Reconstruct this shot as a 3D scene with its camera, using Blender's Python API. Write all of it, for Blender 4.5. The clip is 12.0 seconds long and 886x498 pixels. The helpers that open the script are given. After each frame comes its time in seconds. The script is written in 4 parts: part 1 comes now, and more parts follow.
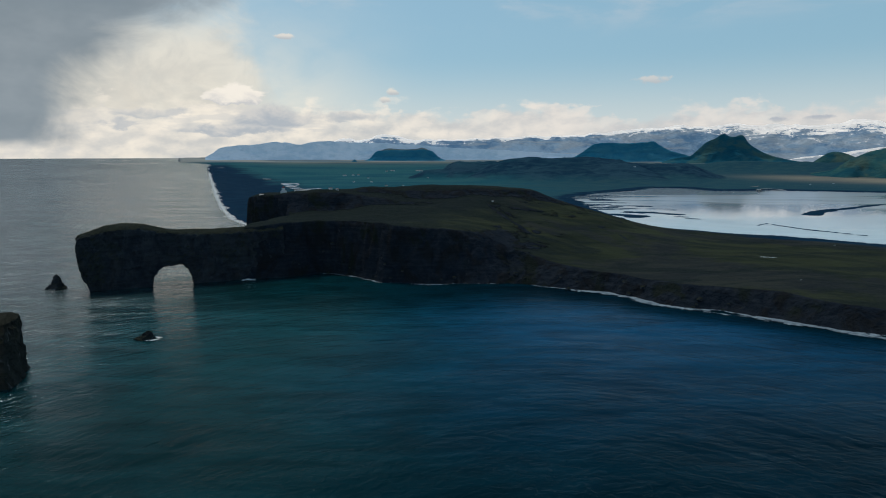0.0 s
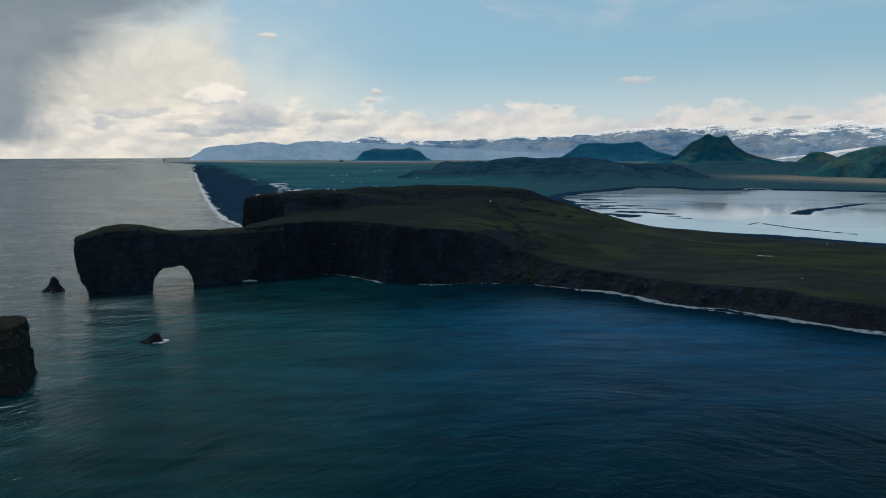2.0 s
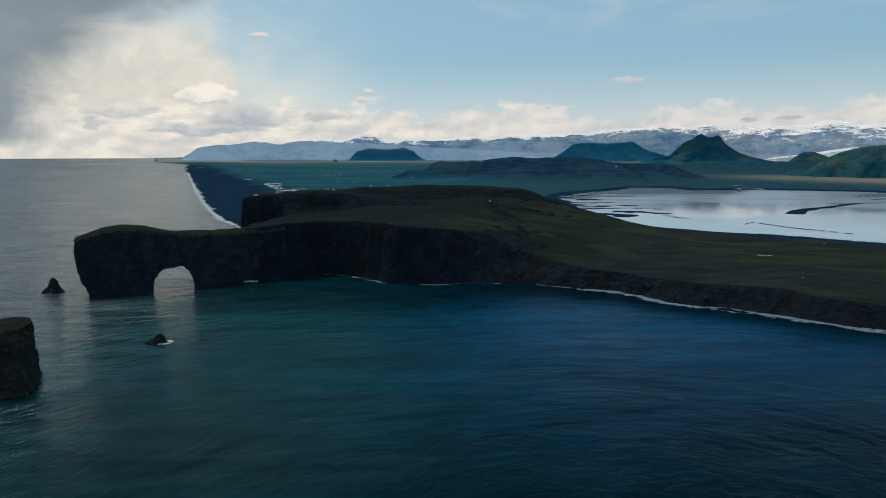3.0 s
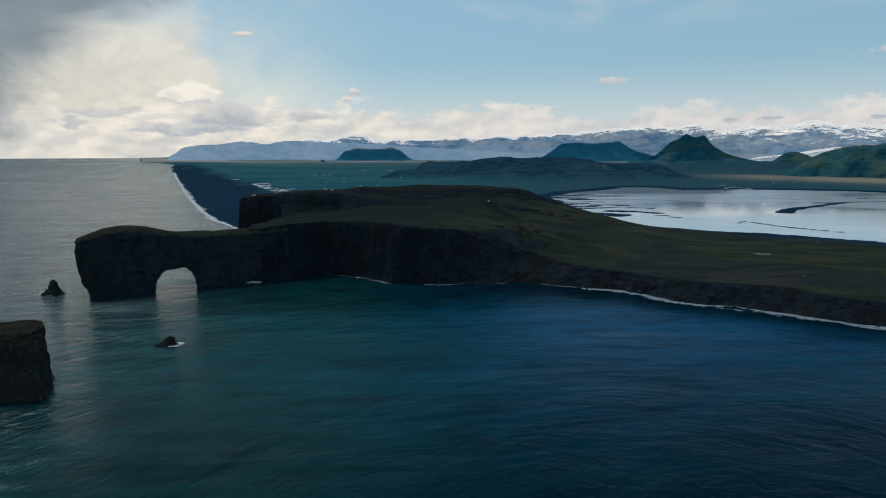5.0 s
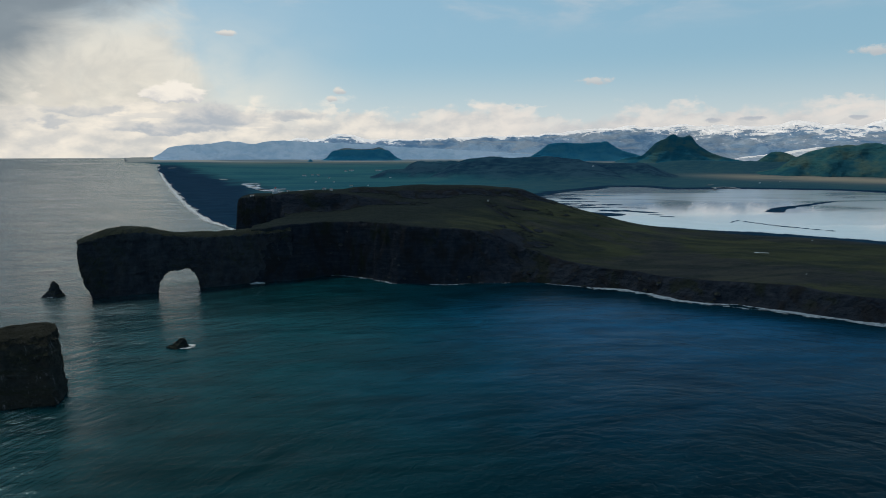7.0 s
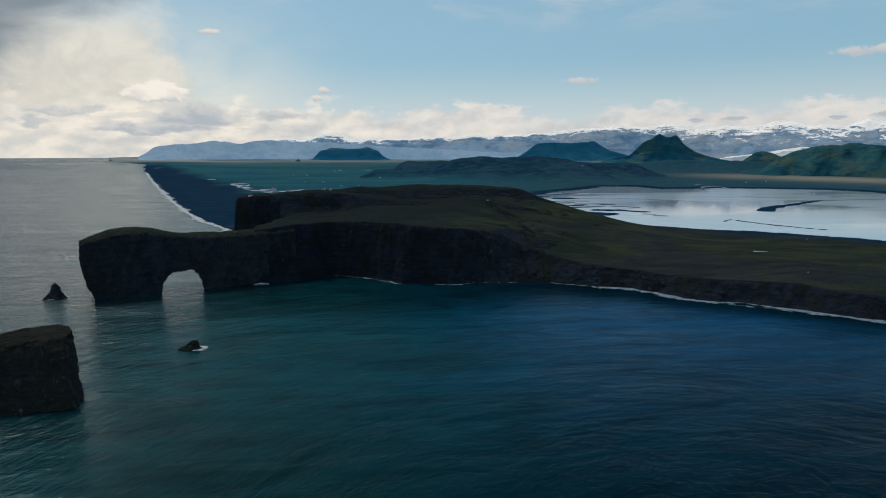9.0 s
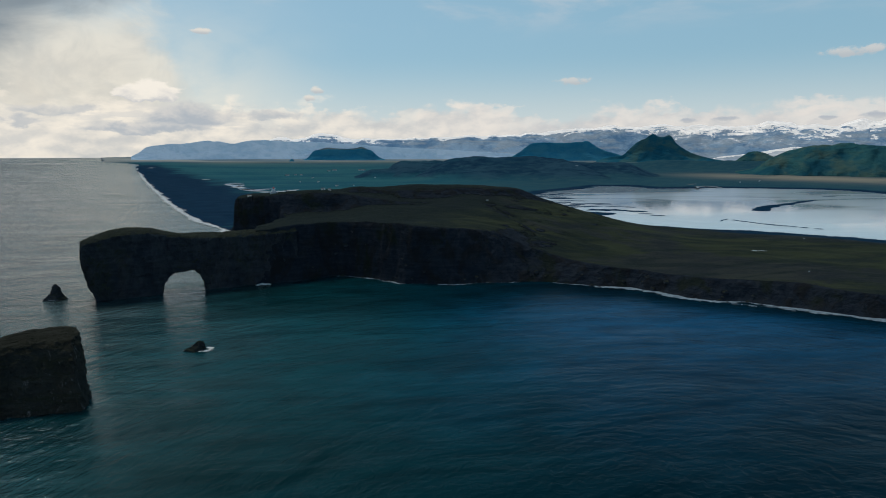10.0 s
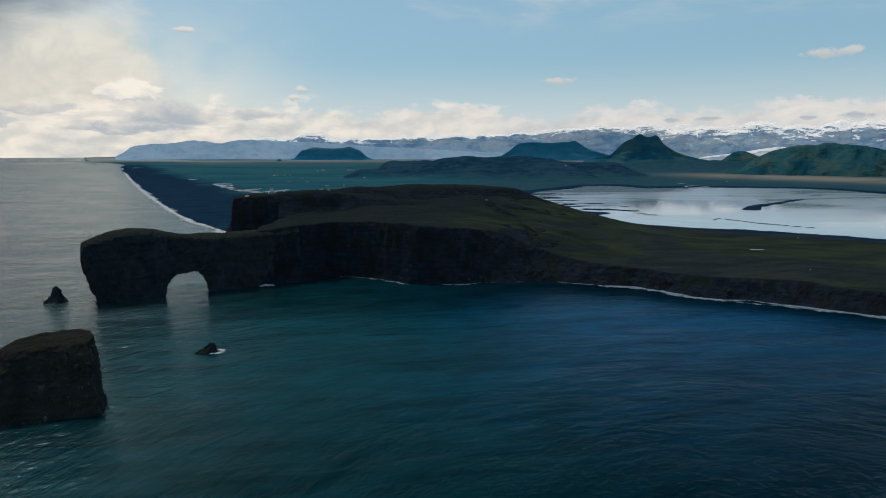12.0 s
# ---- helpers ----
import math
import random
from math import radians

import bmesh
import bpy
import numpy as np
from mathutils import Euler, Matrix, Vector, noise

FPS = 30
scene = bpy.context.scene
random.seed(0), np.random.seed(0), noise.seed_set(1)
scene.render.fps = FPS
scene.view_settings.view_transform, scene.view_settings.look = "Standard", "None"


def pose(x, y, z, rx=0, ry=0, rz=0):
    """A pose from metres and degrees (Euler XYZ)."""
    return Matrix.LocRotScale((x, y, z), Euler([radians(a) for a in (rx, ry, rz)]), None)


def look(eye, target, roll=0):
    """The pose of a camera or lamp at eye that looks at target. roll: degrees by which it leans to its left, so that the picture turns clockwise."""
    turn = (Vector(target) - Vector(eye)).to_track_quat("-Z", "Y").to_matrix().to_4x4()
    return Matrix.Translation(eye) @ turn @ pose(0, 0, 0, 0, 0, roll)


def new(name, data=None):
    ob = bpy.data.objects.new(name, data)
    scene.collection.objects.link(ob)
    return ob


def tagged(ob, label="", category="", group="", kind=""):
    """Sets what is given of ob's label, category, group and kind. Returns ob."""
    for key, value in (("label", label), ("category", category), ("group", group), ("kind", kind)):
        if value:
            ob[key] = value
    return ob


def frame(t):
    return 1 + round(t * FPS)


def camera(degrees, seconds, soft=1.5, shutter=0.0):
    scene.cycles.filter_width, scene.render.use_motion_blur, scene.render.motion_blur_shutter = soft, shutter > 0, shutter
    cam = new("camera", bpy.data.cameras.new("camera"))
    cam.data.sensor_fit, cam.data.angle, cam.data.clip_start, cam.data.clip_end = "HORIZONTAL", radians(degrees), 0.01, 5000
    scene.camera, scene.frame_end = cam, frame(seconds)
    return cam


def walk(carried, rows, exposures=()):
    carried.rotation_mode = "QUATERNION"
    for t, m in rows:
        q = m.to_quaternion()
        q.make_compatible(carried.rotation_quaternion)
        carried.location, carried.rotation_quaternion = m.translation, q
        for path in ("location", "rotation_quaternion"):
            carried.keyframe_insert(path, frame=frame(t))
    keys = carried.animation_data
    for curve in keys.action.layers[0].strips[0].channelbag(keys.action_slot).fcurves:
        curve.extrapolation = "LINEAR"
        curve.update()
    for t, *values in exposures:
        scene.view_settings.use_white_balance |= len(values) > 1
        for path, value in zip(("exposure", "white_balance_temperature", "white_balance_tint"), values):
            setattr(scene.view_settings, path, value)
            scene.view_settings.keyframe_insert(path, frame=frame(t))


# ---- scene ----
# A bay under a low headland with a rock arch, seen from a drone about 120 m over the sea.
# x runs to the right of the first view, y ahead, z up; sea level is 0.

# ---------------------------------------------------------------- camera
EYE = 120.0
PATH = [
    (0, 0.0, 0.0, -8.95, -0.82),
    (2, -16.7, 1.3, -8.95, -2.24),
    (4, -34.0, 2.7, -8.96, -3.62),
    (6, -51.6, 4.5, -8.97, -4.97),
    (8, -69.2, 6.7, -8.99, -6.30),
    (10, -86.5, 9.5, -9.01, -7.63),
    (12, -103.2, 13.1, -9.03, -8.96),
]
cam = camera(72.4, 12.0, soft=1.0)
walk(cam, [(t, pose(x, y, EYE, 90 + pitch, 0, yaw)) for t, x, y, pitch, yaw in PATH])

# ---------------------------------------------------------------- light
SUN_AZ, SUN_EL = -36.0, 60.0  # degrees from +y to the right, and up


class Nodes:
    """Short hand for building a node tree."""

    def __init__(self, tree):
        self.tree = tree
        tree.nodes.clear()

    def add(self, kind, **values):
        node = self.tree.nodes.new(kind)
        for key, value in values.items():
            setattr(node, key, value)
        return node

    def link(self, a, b):
        self.tree.links.new(a, b)

    def put(self, socket, value):
        if isinstance(value, bpy.types.NodeSocket):
            self.link(value, socket)
        else:
            socket.default_value = value

    def math(self, op, a, b=0.0, c=0.0, clamp=False):
        node = self.add("ShaderNodeMath", operation=op, use_clamp=clamp)
        for socket, value in zip(node.inputs, (a, b, c)):
            self.put(socket, value)
        return node.outputs[0]

    def step(self, value, low, high, to_low=0.0, to_high=1.0):
        node = self.add("ShaderNodeMapRange", interpolation_type="SMOOTHSTEP")
        for socket, v in zip(node.inputs, (value, low, high, to_low, to_high)):
            self.put(socket, v)
        return node.outputs[0]

    def mix(self, factor, a, b):
        node = self.add("ShaderNodeMix", data_type="RGBA")
        self.put(node.inputs[0], factor)
        for socket, value in ((node.inputs[6], a), (node.inputs[7], b)):
            self.put(socket, value if isinstance(value, bpy.types.NodeSocket) else (*value, 1.0))
        return node.outputs[2]

    def noise(self, vector, scale, detail=4.0, rough=0.55, bend=0.0):
        node = self.add("ShaderNodeTexNoise")
        if vector is not None:
            self.link(vector, node.inputs["Vector"])
        for key, value in (("Scale", scale), ("Detail", detail), ("Roughness", rough), ("Distortion", bend)):
            self.put(node.inputs[key], value)
        return node.outputs["Fac"]

    def vector(self, x, y, z):
        node = self.add("ShaderNodeCombineXYZ")
        for socket, value in zip(node.inputs, (x, y, z)):
            self.put(socket, value)
        return node.outputs[0]

    def scaled(self, vector, by, shift=(0, 0, 0), turn=0.0):
        node = self.add("ShaderNodeMapping")
        self.link(vector, node.inputs[0])
        node.inputs["Location"].default_value = shift
        node.inputs["Rotation"].default_value = (0, 0, radians(turn))
        node.inputs["Scale"].default_value = by
        return node.outputs[0]


def build_sky():
    world = bpy.data.worlds.new("sky")
    scene.world = world
    world.use_nodes = True
    n = Nodes(world.node_tree)
    air = n.add("ShaderNodeTexSky", sky_type="NISHITA", sun_disc=False)
    air.sun_elevation, air.sun_rotation = radians(SUN_EL), radians(SUN_AZ)
    air.altitude, air.dust_density, air.ozone_density = 100, 1.2, 2.0
    ray = n.add("ShaderNodeTexCoord").outputs["Generated"]
    xyz = n.add("ShaderNodeSeparateXYZ")
    n.link(ray, xyz.inputs[0])
    x, y, z = xyz.outputs
    az = n.math("MULTIPLY", n.math("ARCTAN2", x, y), 180 / math.pi)
    el = n.math("MULTIPLY", n.math("ARCSINE", z), 180 / math.pi)
    flat = n.scaled(ray, (1, 1, 1.7))

    clear = n.add("ShaderNodeVectorMath", operation="SCALE")
    n.link(air.outputs[0], clear.inputs[0])
    clear.inputs["Scale"].default_value = 0.085
    colour = n.mix(0.6, clear.outputs[0], n.mix(n.step(el, 14.5, 25.0), (0.29, 0.54, 0.67), (0.008, 0.075, 0.14)))

    # thin veil high up
    veil = n.noise(n.scaled(ray, (1, 1, 3.5), turn=20), 5.0, 6, 0.6, 0.4)
    veil = n.math("MULTIPLY", n.step(veil, 0.47, 0.75), n.math("MULTIPLY", n.step(el, 9.5, 14), n.step(el, 21.0, 15.0)))
    colour = n.mix(n.math("MULTIPLY", veil, 0.75), colour, (0.56, 0.60, 0.64))

    # pale air low over the horizon
    low = n.step(el, 0.0, 9.0, 1.0, 0.0)
    colour = n.mix(n.math("MULTIPLY", low, 0.72), colour, (0.74, 0.75, 0.73))

    # glow of the veiled sun
    toward = n.math("ABSOLUTE", n.math("SUBTRACT", az, -24.0))
    glow = n.math("MULTIPLY", n.step(toward, 0.0, 25.0, 1.0, 0.0), n.step(el, 17.0, 2.0))
    mist = n.noise(flat, 9.0, 5, 0.55, 0.3)
    glow = n.math("MULTIPLY", glow, n.step(mist, 0.25, 0.62, 0.45, 1.0))
    colour = n.mix(n.math("MULTIPLY", glow, 0.95), colour, (0.92, 0.84, 0.70))

    # cream-lit cloud towers beside the rain
    stir = n.math("SUBTRACT", n.noise(flat, 8.0, 7, 0.58, 0.5), 0.5)
    mass = n.math("MULTIPLY", n.step(n.math("ADD", az, n.math("MULTIPLY", stir, 9.0)), -14.6, -18.2), n.step(n.math("ADD", el, n.math("MULTIPLY", stir, 6.0)), 2.0, 4.5))
    mass = n.math("MULTIPLY", mass, n.step(n.math("ADD", el, n.math("MULTIPLY", stir, 7.0)), 13.5, 9.8))
    folds = n.noise(n.scaled(ray, (1, 1, 1.3), shift=(0.2, 0.4, 0.1)), 14.0, 7, 0.56, 0.4)
    colour = n.mix(n.math("MULTIPLY", mass, 0.74), colour, n.mix(n.step(folds, 0.34, 0.66), (0.60, 0.58, 0.53), (0.80, 0.75, 0.65)))

    # soft bank over the land, and crisp heaps with flat feet in front of it
    wide = n.noise(n.vector(az, 0.0, 0.0), 0.13, 3, 0.55)
    warm = n.step(n.math("ABSOLUTE", n.math("SUBTRACT", az, -20.0)), 4.0, 42.0, 1.0, 0.0)
    shine = n.mix(warm, (0.79, 0.74, 0.69), (0.95, 0.87, 0.75))
    shade = n.mix(warm, (0.53, 0.545, 0.565), (0.53, 0.545, 0.55))
    for scale, squash, base, swing, push, cut, strength, offset in ((11.0, 1.7, 3.0, 1.9, 4.4, 0.60, 0.80, 0.0), (19.0, 1.9, 2.3, 2.6, 4.6, 0.34, 0.62, 0.35)):
        spot = n.scaled(ray, (1, 1, squash), shift=(offset, offset * 0.7, 0.0))
        puff = n.noise(spot, scale, 9, 0.55, 0.1)
        lit = n.noise(n.scaled(ray, (1, 1, squash), shift=(offset + 0.17 / scale, offset * 0.7, -0.36 / scale)), scale, 6, 0.52, 0.1)
        top = n.math("ADD", base, n.math("MULTIPLY", wide, swing))
        body = n.math("ADD", n.math("MULTIPLY", n.math("SUBTRACT", top, el), 0.55), n.math("MULTIPLY", n.math("SUBTRACT", puff, 0.5), push))
        bank = n.math("MULTIPLY", n.step(body, -0.1, cut), n.step(el, 9.5, 7.0))
        relief = n.math("SUBTRACT", puff, lit)
        bright = n.step(n.math("ADD", n.math("MULTIPLY", relief, 1.7), n.step(el, 0.0, 6.0, 0.34, 0.55)), 0.0, 0.75)
        colour = n.mix(n.math("MULTIPLY", bank, strength), colour, n.mix(bright, shade, shine))

    # grey undersides that drift in front of the bank
    slab = n.noise(n.scaled(ray, (1, 1, 5.5)), 15.0, 5, 0.5, 0.2)
    near = n.step(n.math("ABSOLUTE", n.math("SUBTRACT", az, -16.0)), 3.0, 17.0, 1.0, 0.0)
    slab = n.math("MULTIPLY", n.math("MULTIPLY", n.step(slab, 0.45, 0.57), near), n.math("MULTIPLY", n.step(el, 1.3, 2.2), n.step(el, 4.6, 3.4)))
    colour = n.mix(n.math("MULTIPLY", slab, 0.35), colour, (0.46, 0.50, 0.54))

    # one crisp cloud with a flat base over the beach, and grey shelves below it: azimuth, elevation, half width, rise, drop, shade
    fine = n.math("SUBTRACT", n.noise(flat, 26.0, 8, 0.60, 0.2), 0.5)
    lumpy = n.math("SUBTRACT", n.noise(n.scaled(ray, (1, 1, 2.2), shift=(0.3, 0.1, 0.2)), 17.0, 6, 0.55, 0.3), 0.5)
    bent_az, bent_el = n.math("ADD", az, n.math("MULTIPLY", lumpy, 7.0)), n.math("ADD", el, n.math("MULTIPLY", fine, 1.5))
    for ca, ce, wa, up, down, dark in ((-15.4, 2.9, 4.0, 1.5, 0.8, 0.95), (-17.8, 2.0, 4.6, 0.6, 0.4, 0.9), (-26.8, 2.3, 1.6, 0.7, 0.4, 0.7), (-24.4, 3.3, 3.4, 0.5, 0.35, 0.6), (-8.5, 3.3, 3.4, 0.6, 0.4, 0.7), (-17.4, 4.7, 2.7, 1.5, 0.4, 0.0)):
        u = n.math("DIVIDE", n.math("SUBTRACT", bent_az, ca), wa)
        e = n.math("SUBTRACT", bent_el, ce)
        v = n.math("ADD", n.math("DIVIDE", n.math("MAXIMUM", e, 0.0), up), n.math("DIVIDE", n.math("MINIMUM", e, 0.0), down))
        r = n.math("ADD", n.math("MULTIPLY", u, u), n.math("MULTIPLY", v, v))
        if dark:
            colour = n.mix(n.math("MULTIPLY", n.step(r, 1.25, 0.3), dark), colour, n.mix(n.step(n.math("ADD", v, n.math("MULTIPLY", fine, 3.0)), -0.5, 1.1), (0.42, 0.465, 0.515), (0.66, 0.645, 0.62)))
        else:
            lightness = n.step(n.math("ADD", v, n.math("MULTIPLY", fine, 2.2)), -0.9, 0.6)
            colour = n.mix(n.math("MULTIPLY", n.step(r, 1.0, 0.62), 0.9), colour, n.mix(lightness, (0.56, 0.57, 0.59), (0.93, 0.87, 0.78)))

    # small single clouds: azimuth, elevation, half width, half height
    rag = n.math("MULTIPLY", n.math("SUBTRACT", n.noise(flat, 46.0, 5, 0.6), 0.5), 4.4)
    for ca, ce, wa, we in ((-13.2, 10.1, 0.9, 0.25), (-3.9, 5.6, 0.75, 0.32), (-4.6, 4.9, 0.6, 0.34), (19.4, 6.35, 1.5, 0.36), (40.9, 7.7, 2.2, 0.42), (29.3, 2.75, 1.0, 0.22), (32.2, 2.85, 1.2, 0.2), (39.6, 2.75, 0.8, 0.2), (42.9, 2.85, 1.2, 0.3)):
        u = n.math("DIVIDE", n.math("SUBTRACT", az, ca), wa)
        v = n.math("DIVIDE", n.math("SUBTRACT", el, ce), we)
        r = n.math("ADD", n.math("MULTIPLY", u, u), n.math("MULTIPLY", v, v))
        one = n.step(n.math("ADD", r, rag), 1.25, 0.2)
        tone = n.mix(n.step(v, -0.8, 0.5), (0.50, 0.52, 0.54), (0.78, 0.73, 0.66) if ca < 0 else (0.42, 0.46, 0.52) if ce < 4 else (0.62, 0.62, 0.61))
        colour = n.mix(n.math("MULTIPLY", one, 0.85), colour, tone)

    # the rain cloud to the side of the sun, open below
    cube = n.math("MULTIPLY", n.math("POWER", n.math("MAXIMUM", el, 0.0), 3.0), 0.0040)
    edge = n.math("ADD", n.math("ADD", -30.6, n.math("MULTIPLY", el, 0.28)), n.math("MINIMUM", cube, 14.0))
    soft = n.math("MULTIPLY", n.math("SUBTRACT", n.noise(flat, 6.5, 6, 0.58, 0.5), 0.5), 11.0)
    into = n.math("ADD", n.math("SUBTRACT", edge, az), soft)
    rain = n.math("MULTIPLY", n.step(into, -3.2, 3.4), n.step(n.math("ADD", el, n.math("MULTIPLY", soft, 0.12)), 0.0, 1.3))
    rain = n.math("MULTIPLY", rain, n.step(az, -115.0, -90.0))
    tone = n.mix(n.step(n.noise(flat, 4.0, 5, 0.6), 0.3, 0.7), (0.20, 0.25, 0.29), (0.29, 0.34, 0.38))
    colour = n.mix(n.math("MULTIPLY", rain, 0.97), colour, tone)

    # broken cover overhead, out of view: added thicker and brighter near azimuth -14 for the water to mirror
    side = n.step(n.math("ABSOLUTE", n.math("SUBTRACT", az, -14.0)), 5.0, 26.0, 1.0, 0.0)
    cover = n.math("ADD", n.noise(ray, 3.0, 5, 0.6), n.step(el, 13.0, 34.0, -0.42, 0.06))
    cover = n.step(n.math("ADD", cover, n.math("MULTIPLY", side, 0.30)), 0.42, 0.60)
    colour = n.mix(n.math("MULTIPLY", n.math("MULTIPLY", cover, 0.75), n.step(el, 13.5, 19.0)), colour, n.mix(side, (0.09, 0.16, 0.22), (0.30, 0.48, 0.48)))

    back = n.add("ShaderNodeBackground")
    n.link(colour, back.inputs[0])
    back.inputs[1].default_value = 1.0
    out = n.add("ShaderNodeOutputWorld")
    n.link(back.outputs[0], out.inputs[0])


build_sky()

sun_data = bpy.data.lights.new("sun", "SUN")
sun_data.energy, sun_data.angle, sun_data.color = 1.12, radians(10), (1.0, 0.94, 0.86)
sun = new("sun", sun_data)
sun.matrix_world = look((0, 0, 0), [-c for c in (
    math.sin(radians(SUN_AZ)) * math.cos(radians(SUN_EL)), math.cos(radians(SUN_AZ)) * math.cos(radians(SUN_EL)), math.sin(radians(SUN_EL)))])


# ---------------------------------------------------------------- materials
def material(name):
    m = bpy.data.materials.new(name)
    m.use_nodes = True
    n = Nodes(m.node_tree)
    out = n.add("ShaderNodeOutputMaterial")
    b = n.add("ShaderNodeBsdfPrincipled")
    n.link(b.outputs[0], out.inputs[0])
    where = n.add("ShaderNodeTexCoord").outputs["Object"]
    return m, n, b, where, out


def bump(n, b, height, strength, distance):
    node = n.add("ShaderNodeBump")
    node.inputs["Strength"].default_value = strength
    node.inputs["Distance"].default_value = distance
    n.link(height, node.inputs["Height"])
    n.link(node.outputs[0], b.inputs["Normal"])


def attribute(n, name):
    return n.add("ShaderNodeAttribute", attribute_name=name).outputs["Fac"]


def plain(name, colour, rough=0.7, grain=2.0, metal=0.0):
    m, n, b, p, _ = material(name)
    v = n.noise(p, grain, 5, 0.6)
    n.link(n.mix(n.step(v, 0.3, 0.7), [c * 0.8 for c in colour], [min(1, c * 1.15) for c in colour]), b.inputs["Base Color"])
    b.inputs["Roughness"].default_value = rough
    b.inputs["Metallic"].default_value = metal
    return m


def water_sea():
    m, n, b, p, _ = material("sea water")
    xyz = n.add("ShaderNodeSeparateXYZ")
    n.link(p, xyz.inputs[0])
    drift = n.noise(p, 0.0022, 4, 0.55, 0.8)
    stray = n.math("SUBTRACT", drift, 0.5)
    side = n.math("ADD", xyz.outputs[0], n.math("MULTIPLY", stray, 260.0))
    ahead = n.math("ADD", xyz.outputs[1], n.math("MULTIPLY", stray, 220.0))
    # base water colour; sky sheen is painted mid-bay, stopping short of the cliffs for their dark reflection
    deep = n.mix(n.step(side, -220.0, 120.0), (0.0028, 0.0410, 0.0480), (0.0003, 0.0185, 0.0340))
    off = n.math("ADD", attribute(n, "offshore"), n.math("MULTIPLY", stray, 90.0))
    bay_sheen = n.math("MULTIPLY", n.math("MULTIPLY", n.step(ahead, 190.0, 430.0), n.step(off, n.step(side, -100.0, 60.0, 40.0, 8.0), n.step(side, -100.0, 60.0, 170.0, 75.0))), n.math("MULTIPLY", n.step(side, -330.0, -190.0), n.step(ahead, 540.0, 400.0)))
    deep = n.mix(bay_sheen, deep, n.mix(n.step(side, -120.0, 110.0), (0.0045, 0.0680, 0.0860), (0.0002, 0.0680, 0.1620)))
    # mask that cuts reflections and waves in the bay, set to fit the view; open water stays bright
    bay_mask = n.math("MULTIPLY", n.step(side, -350.0, -130.0), n.math("SUBTRACT", 1.0, n.math("MULTIPLY", n.step(xyz.outputs[1], 565.0, 625.0), n.step(xyz.outputs[0], -150.0, -200.0))))
    # sky sheen on the open sea put into a grey base colour
    grey = n.math("MULTIPLY", n.math("SUBTRACT", 1.0, bay_mask), n.step(xyz.outputs[1], 330.0, 700.0))
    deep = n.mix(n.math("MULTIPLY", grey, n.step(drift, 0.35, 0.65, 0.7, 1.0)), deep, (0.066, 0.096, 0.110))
    # lanes where the wind roughens the water, and slicks between them
    lanes = n.noise(n.scaled(p, (0.0032, 0.017, 0.01), turn=-9), 1.0, 7, 0.62, 0.7)
    patch = n.noise(n.scaled(p, (0.011, 0.026, 0.02), turn=-28), 1.0, 5, 0.6, 1.1)
    crests = n.noise(n.scaled(p, (0.016, 0.085, 0.05), turn=-5), 1.0, 5, 0.62, 0.9)
    rough = n.math("ADD", n.math("MULTIPLY", lanes, 0.6), n.math("MULTIPLY", patch, 0.4))
    # light and dark of wave facets, and mottling, put into the base colour
    tone = n.add("ShaderNodeVectorMath", operation="SCALE")
    n.link(deep, tone.inputs[0])
    n.link(n.math("MULTIPLY", n.step(patch, 0.32, 0.68, 0.74, 1.26), n.step(crests, 0.36, 0.64, 0.90, 1.10)), tone.inputs["Scale"])
    n.link(tone.outputs[0], b.inputs["Base Color"])
    n.link(n.step(rough, 0.34, 0.64, 0.12, 0.26), b.inputs["Roughness"])
    b.inputs["IOR"].default_value = 1.333
    mirror_cut = n.math("MULTIPLY", bay_mask, n.step(side, -140.0, 60.0, 0.90, 0.95))
    n.link(n.math("MULTIPLY", n.step(mirror_cut, 0.0, 1.0, 1.0, 0.045), n.math("MULTIPLY", n.step(rough, 0.34, 0.64, 1.15, 0.85), n.step(crests, 0.36, 0.64, 0.62, 1.25))), b.inputs["Specular IOR Level"])
    n.link(n.mix(bay_mask, (0.76, 0.94, 1.0), (0.14, 0.80, 1.0)), b.inputs["Specular Tint"])
    # the swell bends into the bay in wide arcs
    dx, dy = n.math("SUBTRACT", xyz.outputs[0], 40.0), n.math("SUBTRACT", xyz.outputs[1], 90.0)
    far = n.math("SQRT", n.math("ADD", n.math("MULTIPLY", dx, dx), n.math("MULTIPLY", dy, dy)))
    arc = n.vector(n.math("MULTIPLY", n.math("ARCTAN2", dx, dy), 330.0), far, 0.0)
    swell = n.noise(n.scaled(arc, (0.009, 0.042, 1.0)), 1.0, 3, 0.55, 0.8)
    roll = n.noise(n.scaled(p, (0.0045, 0.021, 0.01), turn=-6), 1.0, 4, 0.6, 0.8)
    chop = n.noise(n.scaled(arc, (0.085, 0.24, 1.0)), 1.0, 4, 0.58, 0.9)
    fine = n.noise(n.scaled(p, (0.40, 0.95, 0.6), turn=-26), 1.0, 3, 0.6, 0.5)
    h = n.math("ADD", n.math("MULTIPLY", roll, n.step(bay_mask, 0.0, 1.0, 7.0, 3.0)), n.math("MULTIPLY", swell, n.step(bay_mask, 0.0, 1.0, 5.0, 2.6)))
    h = n.math("ADD", h, n.math("ADD", n.math("MULTIPLY", n.math("MULTIPLY", chop, n.step(bay_mask, 0.0, 1.0, 1.7, 0.62)), n.step(rough, 0.34, 0.62, 0.9, 1.9)), n.math("MULTIPLY", fine, n.step(rough, 0.34, 0.62, 0.14, 0.36))))
    bump(n, b, h, 1.0, 0.60)
    return m


